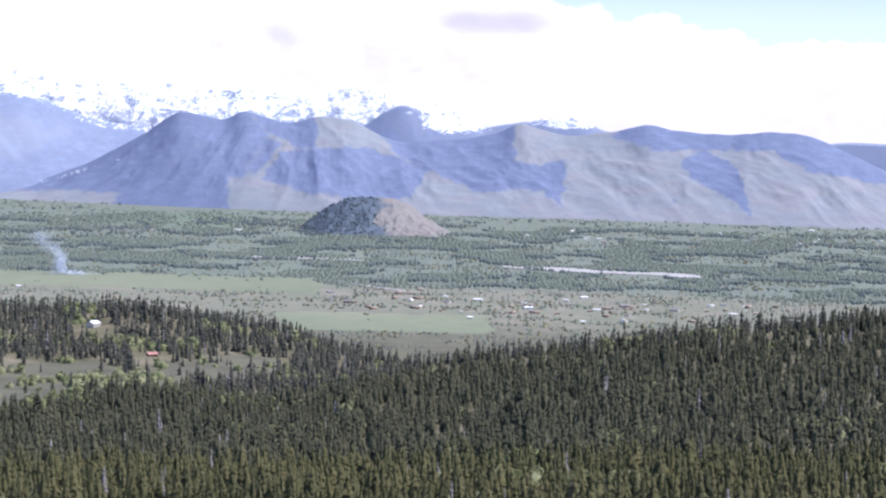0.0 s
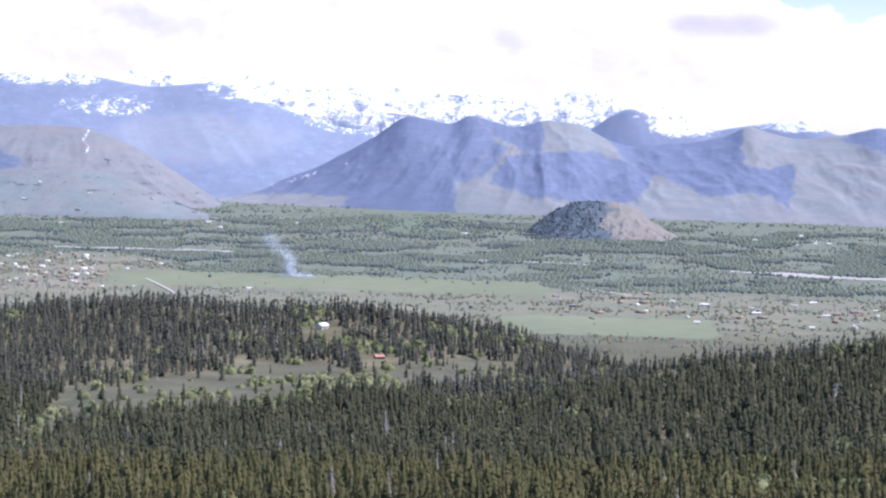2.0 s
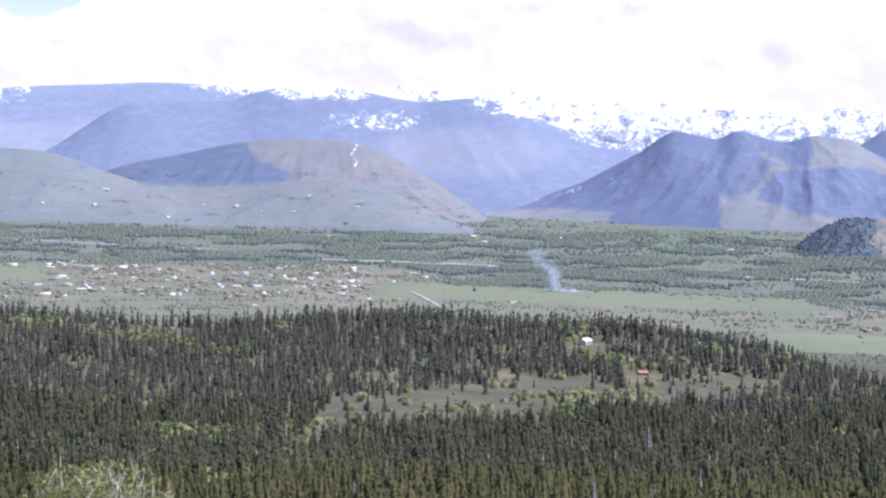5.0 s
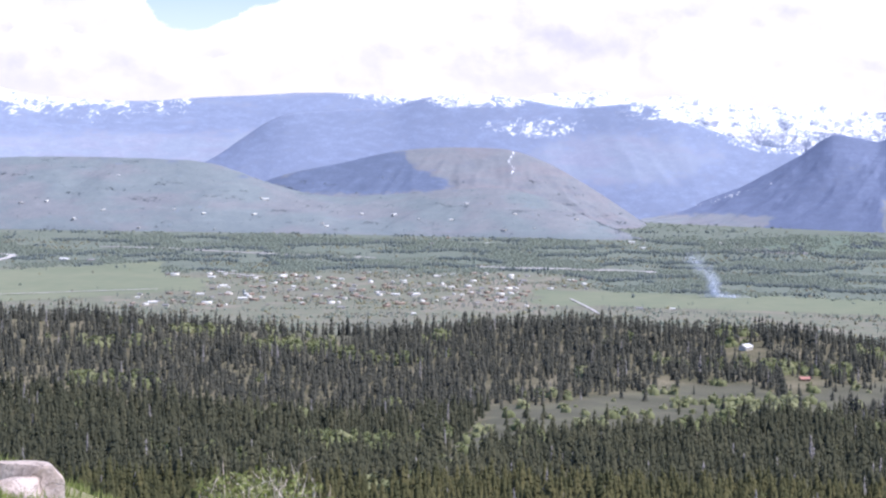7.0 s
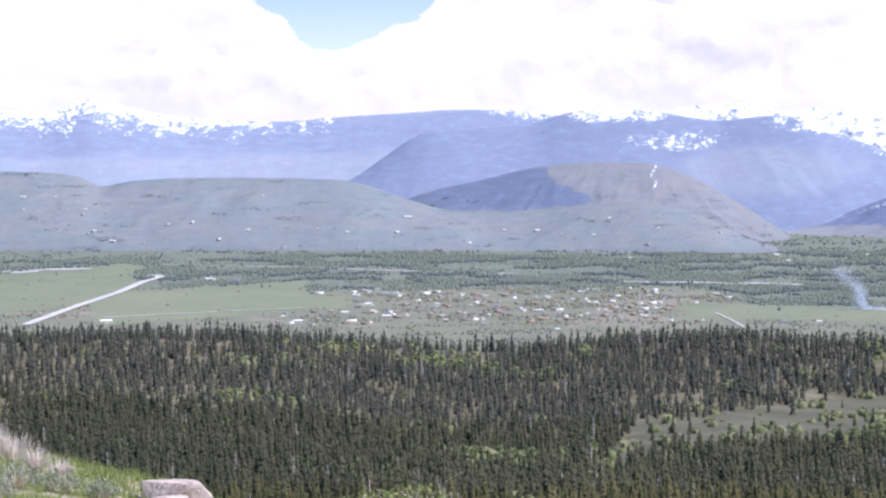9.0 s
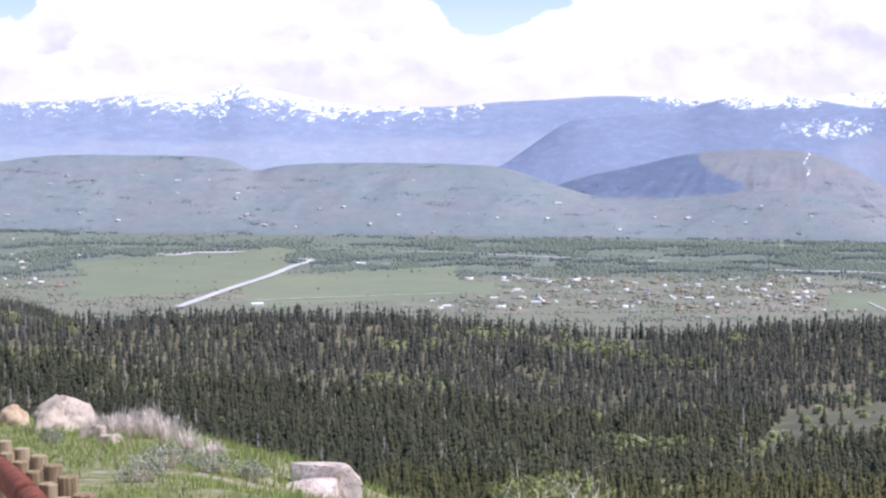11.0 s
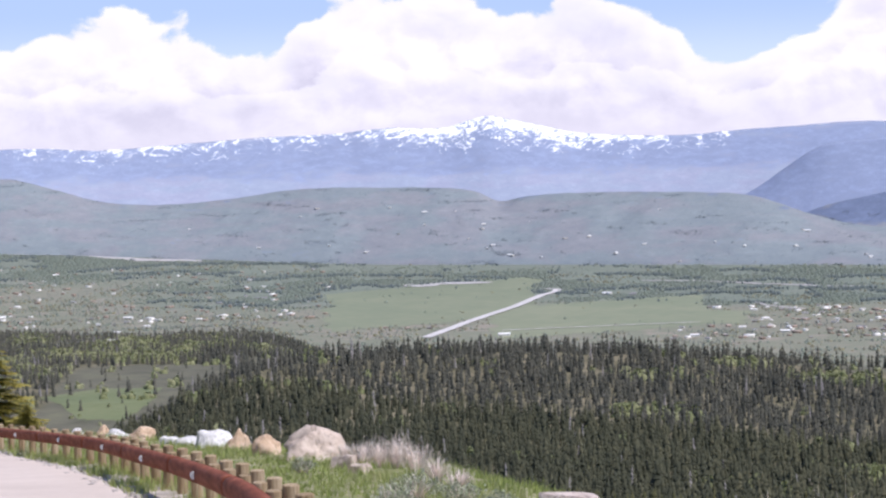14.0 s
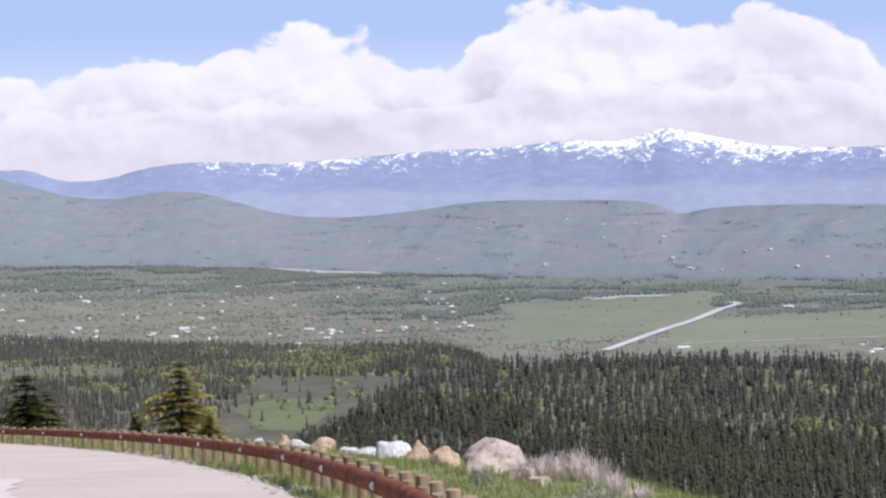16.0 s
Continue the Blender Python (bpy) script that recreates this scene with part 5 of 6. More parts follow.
FRESH = rough_stuff("pale_asphalt", (0.61, 0.53, 0.47), (0.66, 0.58, 0.52), (0.71, 0.63, 0.57), 0.4, 5.0, own=False, bump=0.2, depth=0.004)
RAIL_WOOD, t = material("brown_stained_rail")
p = t.node("ShaderNodeTexCoord").outputs["Object"]
streak = t.noise(t.node("ShaderNodeMapping", Vector=p, Scale=(1, 1, 6)).outputs[0], 1.6, 6.0, 0.65)
grain = t.noise(p, 16.0, 4.0, 0.6)
finish(t, t.ramp(t.math("ADD", t.math("MULTIPLY", streak, 0.7), t.math("MULTIPLY", grain, 0.3)), [(0.34, (0.12, 0.034, 0.018)), (0.5, (0.21, 0.062, 0.034)), (0.66, (0.33, 0.12, 0.07))]), 0.8, grain, 0.3, 0.01, spec=0.12)
POST_WOOD, t = material("weathered_post")
p = t.node("ShaderNodeTexCoord").outputs["Object"]
streak = t.noise(t.node("ShaderNodeMapping", Vector=p, Scale=(9, 9, 0.8)).outputs[0], 2.6, 5.0, 0.65)
finish(t, t.ramp(t.math("ADD", streak, t.math("MULTIPLY", t.math("SUBTRACT", t.node("ShaderNodeObjectInfo").outputs["Random"], 0.5), 0.16)),
                 [(0.3, (0.17, 0.115, 0.06)), (0.5, (0.33, 0.24, 0.14)), (0.7, (0.47, 0.37, 0.25))]), 0.85, streak, 0.5, 0.01)
REFLECTOR = rough_stuff("white_reflector", (0.74, 0.74, 0.74), (0.82, 0.82, 0.82), (0.88, 0.88, 0.88), 4.0, 30.0, rough=0.3)
def stone(name, dark, mid, light):
    """Weathered rock: mottled at three scales, with dark cracks and grey lichen."""
    m, t = material(name)
    p = t.node("ShaderNodeTexCoord").outputs["Object"]
    a, b, c = t.noise(p, 1.3, 5.0), t.noise(p, 6.0, 5.0, 0.7), t.noise(p, 34.0, 3.0, 0.7)
    f = t.math("ADD", t.math("ADD", t.math("MULTIPLY", a, 0.45), t.math("MULTIPLY", b, 0.4)), t.math("MULTIPLY", c, 0.15))
    colour = t.ramp(f, [(0.36, dark), (0.5, mid), (0.64, light)])
    crack = t.step(t.math("ABSOLUTE", t.math("SUBTRACT", t.noise(p, 2.1, 3.0, 0.5, 0.8), 0.5)), 0.009, 0.0)
    lichen = t.step(t.noise(p, 4.2, 4.0, 0.6), 0.60, 0.68)
    colour = t.mix(t.math("MULTIPLY", lichen, 0.5), colour, tuple(v * 0.62 for v in dark))
    colour = t.mix(t.math("MULTIPLY", crack, 0.45), colour, tuple(v * 0.4 for v in dark))
    finish(t, colour, 0.92, t.math("SUBTRACT", b, t.math("MULTIPLY", crack, 0.5)), 0.9, 0.06, spec=0.2)
    return m


STONE = stone("grey_pink_boulder", (0.32, 0.250, 0.20), (0.56, 0.455, 0.375), (0.71, 0.61, 0.52))
TAN_STONE = stone("tan_boulder", (0.40, 0.26, 0.16), (0.60, 0.435, 0.30), (0.72, 0.57, 0.43))
PALE_STONE = stone("pale_pink_slab", (0.40, 0.31, 0.26), (0.62, 0.51, 0.45), (0.75, 0.66, 0.60))
WHITE_STONE = stone("white_boulder", (0.46, 0.445, 0.43), (0.76, 0.735, 0.71), (0.86, 0.84, 0.82))
CHIPS = rough_stuff("broken_asphalt", (0.16, 0.145, 0.13), (0.38, 0.34, 0.31), (0.58, 0.52, 0.47), 1.2, 6.0, own=False, bump=0.5)
GRASS = foliage("bank_grass", (0.180, 0.225, 0.060), (0.300, 0.355, 0.105), (0.540, 0.500, 0.270))
DRY = foliage("dry_stems", (0.62, 0.50, 0.43), (0.84, 0.72, 0.64), (0.92, 0.84, 0.77), 0.1)
SAGE = foliage("sagebrush_leaves", (0.216, 0.234, 0.150), (0.336, 0.360, 0.240), (0.480, 0.504, 0.360))
BUSH = foliage("bush_leaves", (0.120, 0.150, 0.045), (0.240, 0.275, 0.090), (0.430, 0.440, 0.210))


def beside(s0, s1, step, up, name, label, mat, a0=-30.0, a1=160.0, wobble=0.0):
    """A strip of road between two offsets from the rail."""
    q, tt = LINE, TANGENT
    along = -0.6 * q[:, 0] + 0.8 * q[:, 1]
    k = (along > a0) & (along < a1)
    q, tt = q[k], tt[k]
    right = np.stack([tt[:, 1], -tt[:, 0]], 1)
    offs = np.arange(s0, s1 + 1e-6, step)
    V = []
    for i, o in enumerate(offs):
        edge = wobble * fbm(q[:, 0], q[:, 1], 2.5, 3, 30.0) if i in (0, len(offs) - 1) else 0
        pts = q + right * (o + edge)[:, None] if wobble and i in (0, len(offs) - 1) else q + right * o
        V.append(np.column_stack([pts, bench(pts[:, 0], pts[:, 1]) + up]))
    n = len(q)
    F = [(i * n + j, i * n + j + 1, (i + 1) * n + j + 1, (i + 1) * n + j) for i in range(len(offs) - 1) for j in range(n - 1)]
    return tagged(new(name, mesh_of(name, np.concatenate(V), np.array(F)[:, ::-1], [mat], smooth_shade=True)), label, "road", kind="structure")


beside(-9.2, -0.6, 0.86, 0.05, "road", "pale worn asphalt mountain road curving downhill", ASPHALT, wobble=0.16)
beside(-9.0, -5.6, 0.8, 0.065, "road_6", "lighter resurfaced lane of the mountain road", FRESH, a1=62.0, wobble=0.8)

# guard rail
fence = tagged(new("guard_rail", None), "brown stained log guard rail on round wooden posts beside the road", "guard rail")
SPACE = 1.9
post_at, post_t = along_rail(SPACE)


def peg(radius, height, seed, sides=14):
    g = random.Random(seed)
    bm = bmesh.new()
    bmesh.ops.create_cone(bm, cap_ends=True, segments=sides, radius1=radius * 1.03, radius2=radius, depth=height, matrix=Matrix.Translation((0, 0, height / 2)))
    top_edges = [e for e in bm.edges if all(v.co.z > height * .99 for v in e.verts)]
    bmesh.ops.bevel(bm, geom=top_edges, offset=radius * 0.09, segments=1, affect="EDGES")
    for v in bm.verts:
        v.co.x += g.uniform(-.004, .004)
        v.co.y += g.uniform(-.004, .004)
    me = bpy.data.meshes.new("post")
    bm.to_mesh(me)
    bm.free()
    me.materials.append(POST_WOOD)
    return me


POSTS = [peg(0.093, 0.995 + 0.012 * i, i) for i in range(4)]
BLOCKS = [peg(0.09, 0.30, 20 + i) for i in range(3)]
fr = random.Random(4)
for i, (q, tt) in enumerate(zip(post_at, post_t)):
    right = Vector((tt[1], -tt[0], 0))
    base = Vector((q[0], q[1], float(bench(np.array([q[0]]), np.array([q[1]]))[0])))
    ob = new("post", fr.choice(POSTS))
    ob.parent, ob.matrix_basis = fence, Matrix.LocRotScale(base + right * 0.34 + Vector((0, 0, -0.26)), Euler((fr.uniform(-.015, .015), fr.uniform(-.015, .015), fr.uniform(0, 6))), None)
    ob = new("block", fr.choice(BLOCKS))
    ob.parent, ob.matrix_basis = fence, Matrix.LocRotScale(base + right * 0.175 + Vector((0, 0, 0.405)), Euler((0, 0, fr.uniform(0, 6))), None)
fine_at, fine_t = along_rail(0.38)
PROFILE = [(0.07, -0.12), (-0.05, -0.135), (-0.095, -0.10), (-0.11, -0.02), (-0.105, 0.06), (-0.075, 0.115), (0.0, 0.14), (0.07, 0.13)]
per = 20
for start in range(0, len(fine_at) - 1, per):
    seg = range(start, min(start + per, len(fine_at) - 1) + 1)
    if len(seg) < 3:
        continue
    bm = bmesh.new()
    ringed = []
    for j, i in enumerate(seg):
        q, tt = fine_at[i], fine_t[i]
        end = 0.012 if j == 0 else (-0.012 if i == seg[-1] else 0)
        zz = float(bench(np.array([q[0]]), np.array([q[1]]))[0]) + 0.56
        ringed.append([bm.verts.new((q[0] + tt[0] * end + tt[1] * u, q[1] + tt[1] * end - tt[0] * u, zz + w)) for u, w in PROFILE])
    for a, b in zip(ringed, ringed[1:]):
        for k in range(8):
            m = (k + 1) % 8
            f_ = bm.faces.new((a[k], b[k], b[m], a[m]))
            f_.smooth = 1 <= k <= 5
    bm.faces.new(ringed[0][::-1])
    bm.faces.new(ringed[-1])
    bmesh.ops.recalc_face_normals(bm, faces=bm.faces[:])
    rail = part("rail", bm, RAIL_WOOD, fence)
    i = seg[len(seg) // 2]
    q, tt = fine_at[i], fine_t[i]
    zz = float(bench(np.array([q[0]]), np.array([q[1]]))[0]) + 0.56
    bm = bmesh.new()
    half = [bm.verts.new((0, 0.06 * math.sin(a), 0.06 * math.cos(a))) for a in np.linspace(0, math.pi, 9)]
    back = [bm.verts.new((0.02, v.co.y, v.co.z)) for v in half]
    bm.faces.new(half)
    bm.faces.new(back[::-1])
    for k in range(9):
        m = (k + 1) % 9
        bm.faces.new((half[k], back[k], back[m], half[m]))
    bmesh.ops.recalc_face_normals(bm, faces=bm.faces[:])
    disc = part("reflector", bm, REFLECTOR, rail, "white half-round reflector")
    disc.matrix_basis = Matrix.LocRotScale((q[0] - tt[1] * 0.125, q[1] + tt[0] * 0.125, zz), Euler((0, 0, math.atan2(-tt[0], tt[1]) + math.pi * 0 + 0.9)), None)


def on_bank(az, el):
    """The place where a sight line meets the bank, and its distance."""
    rr = np.arange(14.0, 150.0, 0.1)
    x, y = -np.sin(radians(az)) * rr, np.cos(radians(az)) * rr
    z = bench(x, y)
    k = np.nonzero(z > rr * math.tan(radians(el)))[0]
    k = k[0] if len(k) else np.argmax(z / rr)
    return Vector((x[k], y[k], z[k])), rr[k]


def boulder(where, wide, tall, mat, seed, label, flat=0.0, deep=0.8, peak=0.0, hollow=0.0):
    """A weathered boulder: a lump cut by flat breaks, sunk a little in the turf."""
    g = random.Random(seed)
    bm = bmesh.new()
    bmesh.ops.create_icosphere(bm, subdivisions=4, radius=1.0)
    cuts = [(Vector((g.uniform(-1, 1), g.uniform(-1, 1), g.uniform(-.3, .8))).normalized(), g.uniform(.52, .80)) for _ in range(10)]
    if flat:
        cuts.append((Vector((0.05, -0.05, 1)).normalized(), flat))
    for v in bm.verts:
        n = v.co.normalized()
        d = 1.0
        for c, k in cuts:
            e = n.dot(c)
            if e > 0.1:
                d = min(d, k / e)
        d = min(d, 1.0) + 0.12 * noise.fractal(n * 1.5 + Vector((seed, 0, 0)), 1.0, 2.0, 4) - 0.12 * max(0, 1 - 7 * abs(noise.noise(n * 2.6 + Vector((0, seed, 3))))) + 0.025 * noise.noise(n * 11 + Vector((0, seed, 0)))
        v.co = n * d
        if peak:
            v.co.x *= 1 - peak * max(v.co.z, 0)
            v.co.y *= 1 - peak * max(v.co.z, 0)
    for v in bm.verts:
        v.co = Vector((v.co.x * wide / 1.35, v.co.y * wide * deep / 1.35, v.co.z * tall * 0.95 + tall * 0.02))
        if hollow and v.co.x < 0 and v.co.z < 0.42 * tall:  # worn away beneath one side
            v.co.x *= 1 - hollow * smooth(0.42 * tall, 0.2 * tall, v.co.z) * smooth(0, -0.3 * wide, v.co.x)
    for f_ in bm.faces:
        f_.smooth = True
    me = bpy.data.meshes.new("boulder")
    bm.to_mesh(me)
    bm.free()
    me.materials.append(mat)
    ob = tagged(new("boulder", me), label, "boulder", "boulders along the bank")
    ob.matrix_basis = Matrix.LocRotScale(where, Euler((0, 0, radians(38) + g.uniform(-.5, .5))), None)
    return ob


# bearing, dip of the foot, width and height as seen, stone, label, flat top, pointed top
for i, (az, el, w, h, mat, label, flat, peak) in enumerate((
        (36.34, -8.76, 0.0365, 0.0176, STONE, "large rounded pinkish-grey boulder in the grass", 0, 0.1),
        (37.50, -8.55, 0.0130, 0.0105, TAN_STONE, "round tan boulder behind the rail", 0, 0), (38.34, -8.39, 0.0150, 0.0125, TAN_STONE, "pointed tan boulder behind the rail", 0, 0.45),
        (39.05, -8.30, 0.0157, 0.0120, WHITE_STONE, "angular white-grey boulder behind the rail", 0, 0.15), (39.78, -8.20, 0.0110, 0.0062, WHITE_STONE, "low white boulder behind the rail", 0.6, 0),
        (40.25, -8.15, 0.0100, 0.0058, WHITE_STONE, "low white boulder behind the rail", 0.6, 0), (40.97, -7.91, 0.0130, 0.0070, TAN_STONE, "wide tan boulder behind the rail", 0, 0.2),
        (41.61, -7.89, 0.0110, 0.0068, WHITE_STONE, "white boulder with a broken face behind the rail", 0, 0.3), (41.99, -7.72, 0.0076, 0.0066, TAN_STONE, "tall tan boulder behind the rail", 0, 0.3),
        (42.67, -7.81, 0.0062, 0.0040, WHITE_STONE, "small white boulder behind the rail", 0, 0), (49.40, -7.02, 0.0105, 0.0058, WHITE_STONE, "pale boulder at the road's far bend", 0, 0),
        (48.66, -7.03, 0.0145, 0.0058, TAN_STONE, "long pale boulder at the road's far bend", 0, 0.2), (48.05, -7.08, 0.0115, 0.0042, WHITE_STONE, "small pale boulder at the road's far bend", 0, 0),
        (46.28, -7.30, 0.0065, 0.0032, WHITE_STONE, "small white boulder behind the rail", 0, 0))):
    where, r = on_bank(az, el)
    boulder(where, w * r, h * r, mat, 40 + i, label, flat, 0.8, peak, 0.55 if i == 0 else 0.0)
spot_, r = on_bank(29.05, -10.75)


def slab(where, wide, deep, tall, turn, seed, label, mat):
    """A flat-topped block of rock with broken, slightly rounded edges."""
    g = random.Random(seed)
    bm = bmesh.new()
    bmesh.ops.create_cube(bm, size=1)
    for v in bm.verts:
        v.co = Vector((v.co.x * wide * g.uniform(.86, 1.1), v.co.y * deep * g.uniform(.8, 1.15), (v.co.z + .5) * tall * g.uniform(.9, 1.06)))
    for k in range(3):
        cut = Vector((g.uniform(-1, 1), g.uniform(-1, 1), g.uniform(.2, .8))).normalized()
        out = bmesh.ops.bisect_plane(bm, geom=bm.verts[:] + bm.edges[:] + bm.faces[:], plane_co=Vector((0, 0, tall * .5)) + cut * (.42 * wide if abs(cut.x) > .6 else .42 * deep), plane_no=cut, clear_outer=True)
        bmesh.ops.holes_fill(bm, edges=[e for e in out["geom_cut"] if isinstance(e, bmesh.types.BMEdge)], sides=0)
    bmesh.ops.bevel(bm, geom=bm.edges[:], offset=.018, segments=2, affect="EDGES")
    bmesh.ops.triangulate(bm, faces=bm.faces[:])
    bmesh.ops.subdivide_edges(bm, edges=[e for e in bm.edges if e.calc_length() > .12], cuts=3, use_grid_fill=True)
    for v in bm.verts:
        v.co += Vector((noise.noise(v.co * 5 + Vector((seed, 0, 0))), noise.noise(v.co * 5 + Vector((0, seed, 0))), noise.noise(v.co * 5 + Vector((0, 0, seed))))) * .022
    me = bpy.data.meshes.new("boulder")
    bm.to_mesh(me)
    bm.free()
    me.materials.append(mat)
    ob = tagged(new("boulder", me), label, "boulder", "boulders along the bank")
    ob.matrix_basis = Matrix.LocRotScale(where, Euler((g.uniform(-.05, .05), g.uniform(-.05, .05), turn)), None)
    return ob


for az, near, top_el, share, deep, seed, label in ((29.1, 0.0, -9.93, 0.0365, 0.75, 71, "flat-topped pale pinkish slab of rock at the bank's edge"),
                                                   (29.6, 0.55, -10.32, 0.0310, 0.6, 72, "lower split block of pale pinkish rock at the bank's edge")):
    foot_ = at(az, r - near, -0.25)
    slab(foot_, share * r, deep, (r - near - deep * 0.4) * math.tan(radians(top_el)) - foot_.z, radians(az), seed, label, PALE_STONE)
for az, el, wide_, tall_, seed in ((35.45, -9.0, 0.55, 0.36, 73), (35.0, -9.14, 0.45, 0.26, 74)):
    where, r = on_bank(az, el)
    slab(where - Vector((0, 0, 0.1)), wide_, 0.4, tall_, radians(az - 20), seed, "broken low pinkish ledge of rock in the grass", STONE)

# broken edge of the asphalt
lv = []
lf = []
for _ in range(420):
    k = fr.randrange(34, 118)
    q, tt = LINE[k] + TANGENT[k] * fr.random(), TANGENT[k]
    s_ = fr.triangular(-0.95, -0.15, -0.62)
    x, y = q[0] + tt[1] * s_, q[1] - tt[0] * s_
    z = float(bench(np.array([x]), np.array([y]))[0])
    size = fr.uniform(0.02, 0.085)
    b = len(lv)
    g = [(fr.uniform(.7, 1.2) * size, fr.uniform(.5, 1.1) * size) for _ in range(5)]
    for j in range(5):
        lv.append((x + g[j][0] * 1.3 * math.cos(1.257 * j), y + g[j][0] * math.sin(1.257 * j), z - 0.02))
    for j in range(5):
        lv.append((x + g[j][0] * math.cos(1.257 * j), y + .8 * g[j][0] * math.sin(1.257 * j), z + 0.03 + g[j][1] * 0.55))
    lv.append((x, y, z + 0.04 + size * 0.5))
    for j in range(5):
        m = (j + 1) % 5
        lf += [(b + j, b + m, b + 5 + m), (b + j, b + 5 + m, b + 5 + j), (b + 5 + j, b + 5 + m, b + 10)]
tagged(new("broken_asphalt", mesh_of("broken_asphalt", lv, lf, [CHIPS])), "crumbled asphalt and gravel along the road's edge", "gravel", kind="stuff")


# ---------------------------------------------------------------- plants of the bank
def tufts(x, y, tall, blades, spread, lean, width, tint, up=0.0):
    """Tufts of narrow blades as one set of triangles."""
    n = len(x)
    z = land(x, y) + up
    a = rnd.rand(n, blades) * 6.283
    rad = spread * np.sqrt(rnd.rand(n, blades))
    bx, by = x[:, None] + rad * np.cos(a), y[:, None] + rad * np.sin(a)
    h = tall[:, None] * rnd.uniform(.45, 1.1, (n, blades))
    l = lean * h * rnd.uniform(.2, 1.3, (n, blades))
    b = rnd.rand(n, blades) * 6.283
    w = width * rnd.uniform(.6, 1.4, (n, blades))
    base = np.broadcast_to(z[:, None] - .02, bx.shape)
    p0 = np.stack([bx - w * np.sin(b), by + w * np.cos(b), base], -1)
    p1 = np.stack([bx + w * np.sin(b), by - w * np.cos(b), base], -1)
    p2 = np.stack([bx + l * np.cos(a), by + l * np.sin(a), base + h], -1)
    V = np.stack([p0, p1, p2], 2).reshape(-1, 3)
    F = np.arange(len(V)).reshape(-1, 3)
    T = np.repeat((tint[:, None] + .12 * rnd.normal(size=(n, blades))).clip(0, 1).ravel(), 3)
    return V, F, T


xy, r, a = scatter(13, 135, 18, 52, 0.22)
x, y = xy[:, 0], xy[:, 1]
s_ = off_rail(x, y)
patch = fbm(x, y, 2.6, 3, 33.0)
keep = (s_ > -0.55) & (s_ < 11) & (rnd.rand(len(x)) < np.where(s_ < 0.7, 0.95 * smooth(-.3, .12, patch), smooth(-0.35, 0.05, patch) * 0.9)) & ((r < 60) | (rnd.rand(len(x)) < 0.3))
x, y, s_, r, patch = x[keep], y[keep], s_[keep], r[keep], patch[keep]
tall = np.where(s_ < 0.8, 0.25, 0.15 + 0.07 * smooth(2.5, 5, s_)) * rnd.uniform(.6, 1.3, len(x)) * (1 + 0.2 * (r > 60))
V, F, T = tufts(x, y, tall, 7, 0.12, 0.35, 0.012, np.clip(.45 + .3 * fbm(x, y, 4.0, 2, 35.0) + .12 * rnd.normal(size=len(x)), 0, 1))
tagged(new("grass", mesh_of("grass", V, F, [GRASS], T)), "fresh green spring grass on the road bank", "grass", kind="stuff")


def shrub(where, tall, wide, mat, seed, label, name="sagebrush", stems=150, leaves=0, leaf_mat=None, category="shrub", leaf=0.03, fall=0.45):
    """A shrub of many branching stems, with small leaves if it has them."""
    g = np.random.RandomState(seed)
    V, F, T = [], [], []
    tips = []
    for _ in range(stems):
        a, out = g.rand() * 6.283, wide * .5 * math.sqrt(g.rand())
        tip = np.array((out * math.cos(a), out * math.sin(a), tall * g.uniform(.55, 1.05) * (1 - fall * (out / (wide * .5)) ** 2)))
        root = tip * np.array((.25, .25, 0)) + g.normal(size=3) * .01
        mid = (root + tip) / 2 + np.array((0, 0, tall * .06)) + g.normal(size=3) * .05 * tall
        tips += [tip, (mid + tip) / 2]
        w = .007 + .005 * g.rand()
        side = np.array((math.sin(a + 1), math.cos(a + 1), 0)) * w
        b = len(V)
        V += [root - side, root + side, mid + side * .8, mid - side * .8, tip]
        F += [(b, b + 1, b + 2), (b, b + 2, b + 3), (b + 3, b + 2, b + 4)]
        T += [g.rand()] * 5
        for _ in range(3):
            twig = mid + (tip - mid) * g.rand()
            e = twig + g.normal(size=3) * .09 * tall + np.array((0, 0, .1 * tall))
            b = len(V)
            V += [twig - side * .5, twig + side * .5, e]
            F.append((b, b + 1, b + 2))
            T += [g.rand()] * 3
    top_ = tagged(new(name, None), label, category, "shrubs of the bank")
    top_.matrix_basis = Matrix.Translation(where)
    ob = new("stem_mass", mesh_of("stem_mass", V, F, [mat], T))
    ob.parent = top_
    if leaves:
        V, F, T = [], [], []
        for _ in range(leaves):
            c = tips[g.randint(len(tips))] + g.normal(size=3) * .06 * wide * np.array((1, 1, .6))
            u, w = g.normal(size=3), g.normal(size=3)
            u, w = u / np.linalg.norm(u), w / np.linalg.norm(w)
            size = g.uniform(.5, 1.2) * leaf
            b = len(V)
            V += [c - u * size, c + w * size * .6, c + u * size, c - w * size * .6]
            F += [(b, b + 1, b + 2), (b, b + 2, b + 3)]
            T += [g.rand()] * 4
        ob = new("foliage", mesh_of("foliage", V, F, [leaf_mat], T))
        ob.parent = top_
    return top_


for i, (az, el, h, w) in enumerate(((34.9, -8.95, .66, .7), (34.45, -9.0, .72, .6), (33.95, -9.05, .85, .7), (33.45, -9.2, .75, .8), (32.9, -9.42, .5, .6), (32.3, -9.65, .4, .6), (35.4, -8.85, .5, .5))):
    where, r = on_bank(az, el)
    shrub(where, h, w, DRY, 90 + i, "dry pinkish-grey sagebrush on the bank's edge", stems=95)
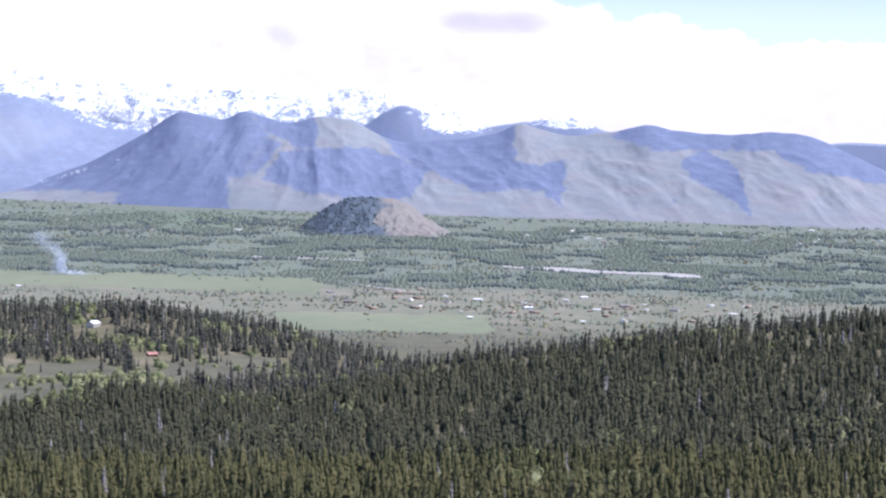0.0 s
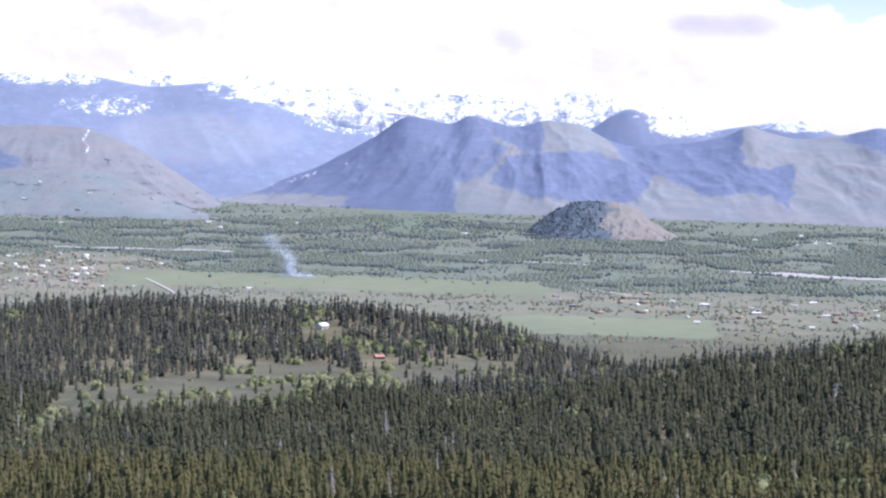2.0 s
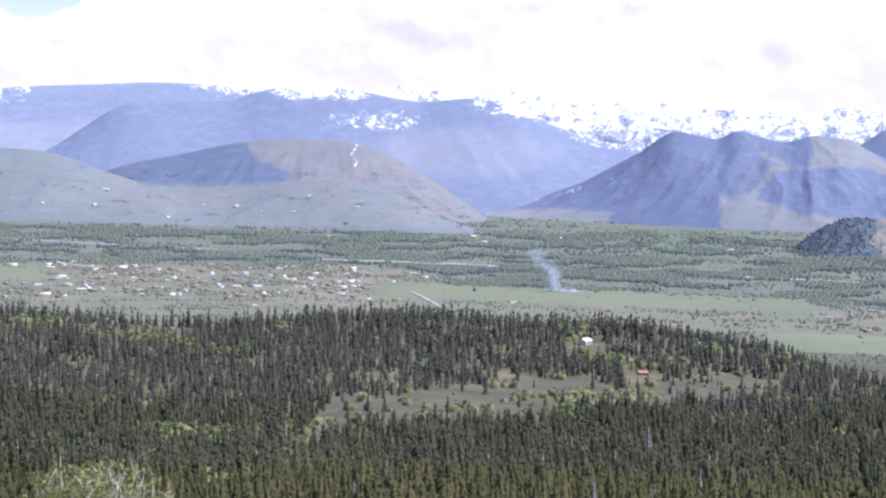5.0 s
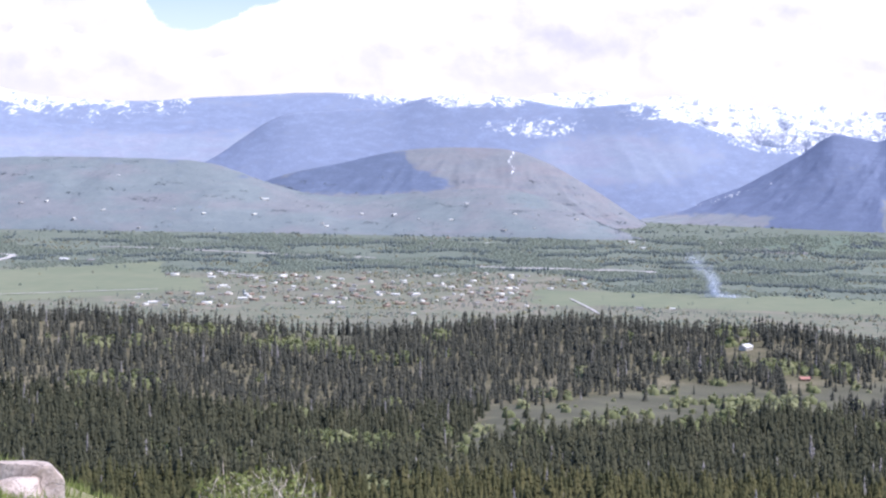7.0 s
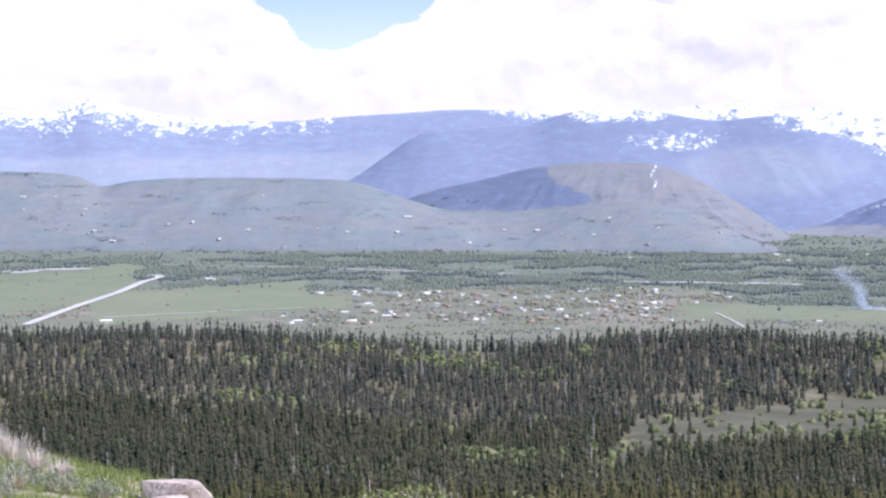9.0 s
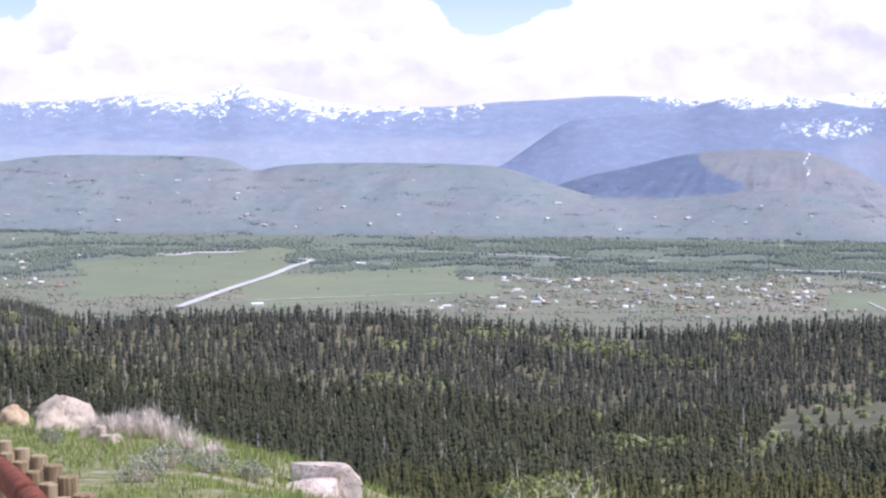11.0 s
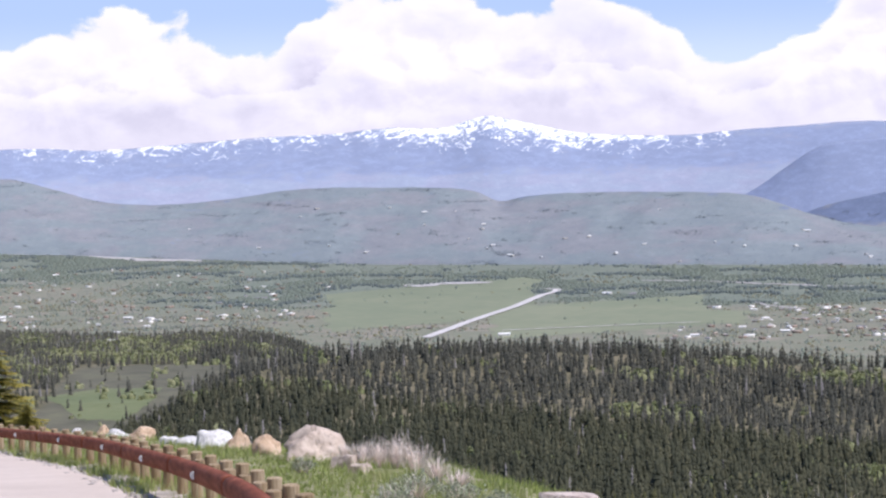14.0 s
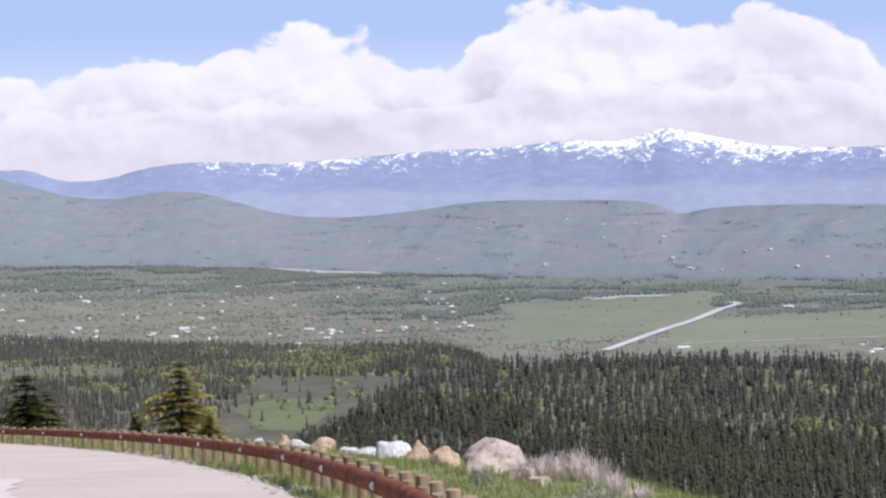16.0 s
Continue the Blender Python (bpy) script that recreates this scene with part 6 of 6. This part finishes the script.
for i, (az, el, h, w) in enumerate(((33.5, -9.85, .42, .9), (34.2, -10.2, .35, .7), (32.3, -10.0, .3, .7), (31.2, -10.25, .3, .6), (36.6, -9.1, .3, .5))):
    where, r = on_bank(az, el)
    shrub(where, h, w, DRY, 110 + i, "grey-green leafy sagebrush in the grass", stems=60, leaves=700, leaf_mat=SAGE)
for az, r, el, w, sd in ((23.55, 21.3, -10.22, .75, 130), (22.65, 21.6, -10.12, .85, 131), (21.75, 21.4, -10.38, .75, 132)):
    foot_ = at(az, r)
    shrub(foot_, r * math.tan(radians(el)) - foot_.z, w, DRY, sd, "green-leaved bush with bare grey twigs", "bush", stems=90, leaves=2000, leaf_mat=BUSH, category="bush", leaf=0.034, fall=0.2)

foot_ = at(22.5, 20.9)
shrub(foot_, 20.9 * math.tan(radians(-9.95)) - foot_.z, .8, DRY, 133, "bare bleached twigs of a half-dead bush", "bush", stems=34, category="bush", fall=0.1)


def spruce(where, tall, wide, seed, label, mat):
    """A young spruce: uneven whorls of boughs that sag and lift at the tip, each with many needle sprays."""
    g = np.random.RandomState(seed)
    V, F, T = [], [], []
    levels = 15
    lobe = g.rand(3) * 6.283
    for k in range(levels):
        h = 0.05 + 0.91 * ((k + g.uniform(-.3, .3)) / levels)
        length = wide * .56 * max(1 - h, .02) ** .66 * g.uniform(.62, 1.2) + .05
        for j in range(g.randint(9, 14)):
            a = g.rand() * 6.283
            d = np.array((math.cos(a), math.sin(a), 0))
            n = np.array((-math.sin(a), math.cos(a), 0))
            ln = length * g.uniform(.55, 1.12) * (1 + .22 * math.sin(2 * a + lobe[0] + 5 * h) + .16 * math.sin(3 * a + lobe[1] - 9 * h))
            root = np.array((0, 0, h * tall))
            tint_ = np.clip(.2 + .5 * g.rand(), 0, 1)
            steps_ = 7
            for q in range(steps_):
                u = (q + .8) / steps_
                c = root + d * ln * u + np.array((0, 0, (.10 * u - .62 * u * u + .40 * u ** 3) * ln))
                size = .25 * ln * (1.25 - .6 * u) + .05
                for side in (-1, 1):
                    b = len(V)
                    tip = c + d * size * .9 + n * side * size * g.uniform(.6, 1.25) + np.array((0, 0, g.uniform(-.45, .25) * size))
                    V += [c - d * size * .25, c + d * size * .4 + np.array((0, 0, .1 * size)), tip]
                    F.append((b, b + 1, b + 2))
                    # inner shade and sunlit tips are put into the needle tint
                    T += [tint_ * .5 * u, tint_ * .9 * u, min(1, tint_ * .7 + .55 * u)]
                b = len(V)
                V += [c - n * size * .28, c + n * size * .28, c + d * size * .8 + np.array((0, 0, g.uniform(-.6, -.1) * size))]
                F.append((b, b + 1, b + 2))
                T += [tint_ * .3 * u, tint_ * .3 * u, tint_ * .7]
    top_ = tagged(new("spruce", None), label, "tree", "young spruces below the road")
    top_.matrix_basis = Matrix.Translation(where)
    new("crown", mesh_of("crown", V, F, [mat], T)).parent = top_
    bm = bmesh.new()
    bmesh.ops.create_cone(bm, cap_ends=True, segments=8, radius1=.022 * tall, radius2=.004 * tall, depth=tall * .97, matrix=Matrix.Translation((0, 0, tall * .485)))
    part("trunk", bm, BARK, top_)
    return top_


for az, r, el, ratio, sd, label, mat in ((44.75, 92, -5.18, .86, 3, "young yellow-green spruce standing below the guard rail", SPRUCE), (48.9, 118, -5.45, 1.05, 5, "dark young spruce beside pale boulders", DARK_SPRUCE),
                                         (48.35, 121, -5.9, 1.1, 6, "small dark spruce beside pale boulders", DARK_SPRUCE), (46.0, 100, -6.65, .8, 7, "very small spruce behind the guard rail", DARK_SPRUCE),
                                         (44.0, 90, -6.85, 1.1, 8, "low yellow-green spruce bough beside a taller spruce", SPRUCE)):
    foot_ = at(az, r, -0.1)
    tall_ = r * math.tan(radians(el)) - foot_.z
    spruce(foot_, tall_, tall_ * ratio, sd, label, mat)

# smoke of a small field fire
SMOKE = rough_stuff("smoke", (0.72, 0.76, 0.84), (0.78, 0.82, 0.90), (0.84, 0.87, 0.94), 0.05, 0.3, own=False, bump=0.0, spec=0.0)
V = []
foot_ = down(9.9, -5.33)
acr = Vector((-math.cos(radians(10)), -math.sin(radians(10)), 0))
for _ in range(5600):
    u = fr.random() ** 1.6
    drift = 4 + 42 * u ** 0.75 + 6 * math.sin(u * 9)
    c = foot_ + acr * (drift + fr.gauss(0, 2.0 + 5 * u + 9 * (u < .12))) + Vector((0, fr.gauss(0, 4), 1 + 52 * u ** 1.25 + fr.gauss(0, 1.2 + 3 * u)))
    c.z = max(c.z, foot_.z + 0.3)
    size = fr.uniform(.4, 1.0)
    for j in range(3):
        d = Vector((fr.uniform(-1, 1), fr.uniform(-1, 1), fr.uniform(-1, 1)))
        V.append(c + d * size)
tagged(new("smoke", mesh_of("smoke", V, np.arange(len(V)).reshape(-1, 3), [SMOKE])), "thin bluish-white smoke drifting from a field fire", "smoke", kind="stuff")

# houses strewn over the sage foothills
def on_range(name, az, share):
    """A place on a range, at a share of the way up its slope."""
    me = bpy.data.objects[name].data
    n = len(me.vertices)
    co = np.empty(n * 3, np.float32)
    me.vertices.foreach_get("co", co)
    co = co.reshape(-1, 3)
    b = np.degrees(np.arctan2(-co[:, 0], co[:, 1]))
    near = np.nonzero(np.abs(b - az) < 0.05)[0]
    near = near[np.argsort(np.hypot(co[near, 0], co[near, 1]))]
    return Vector(co[near[int(len(near) * share)]].tolist())


for _ in range(44):
    az = hr.uniform(13.5, 40) if _ % 4 else hr.uniform(20, 32)
    set_house(hr.choice((0, 0, 2, 4)), on_range("foothill_2", az, hr.uniform(0.05, 0.68)) - Vector((0, 0, 0.5)), hr.uniform(0, 3.1), hr.uniform(0.3, 0.55))
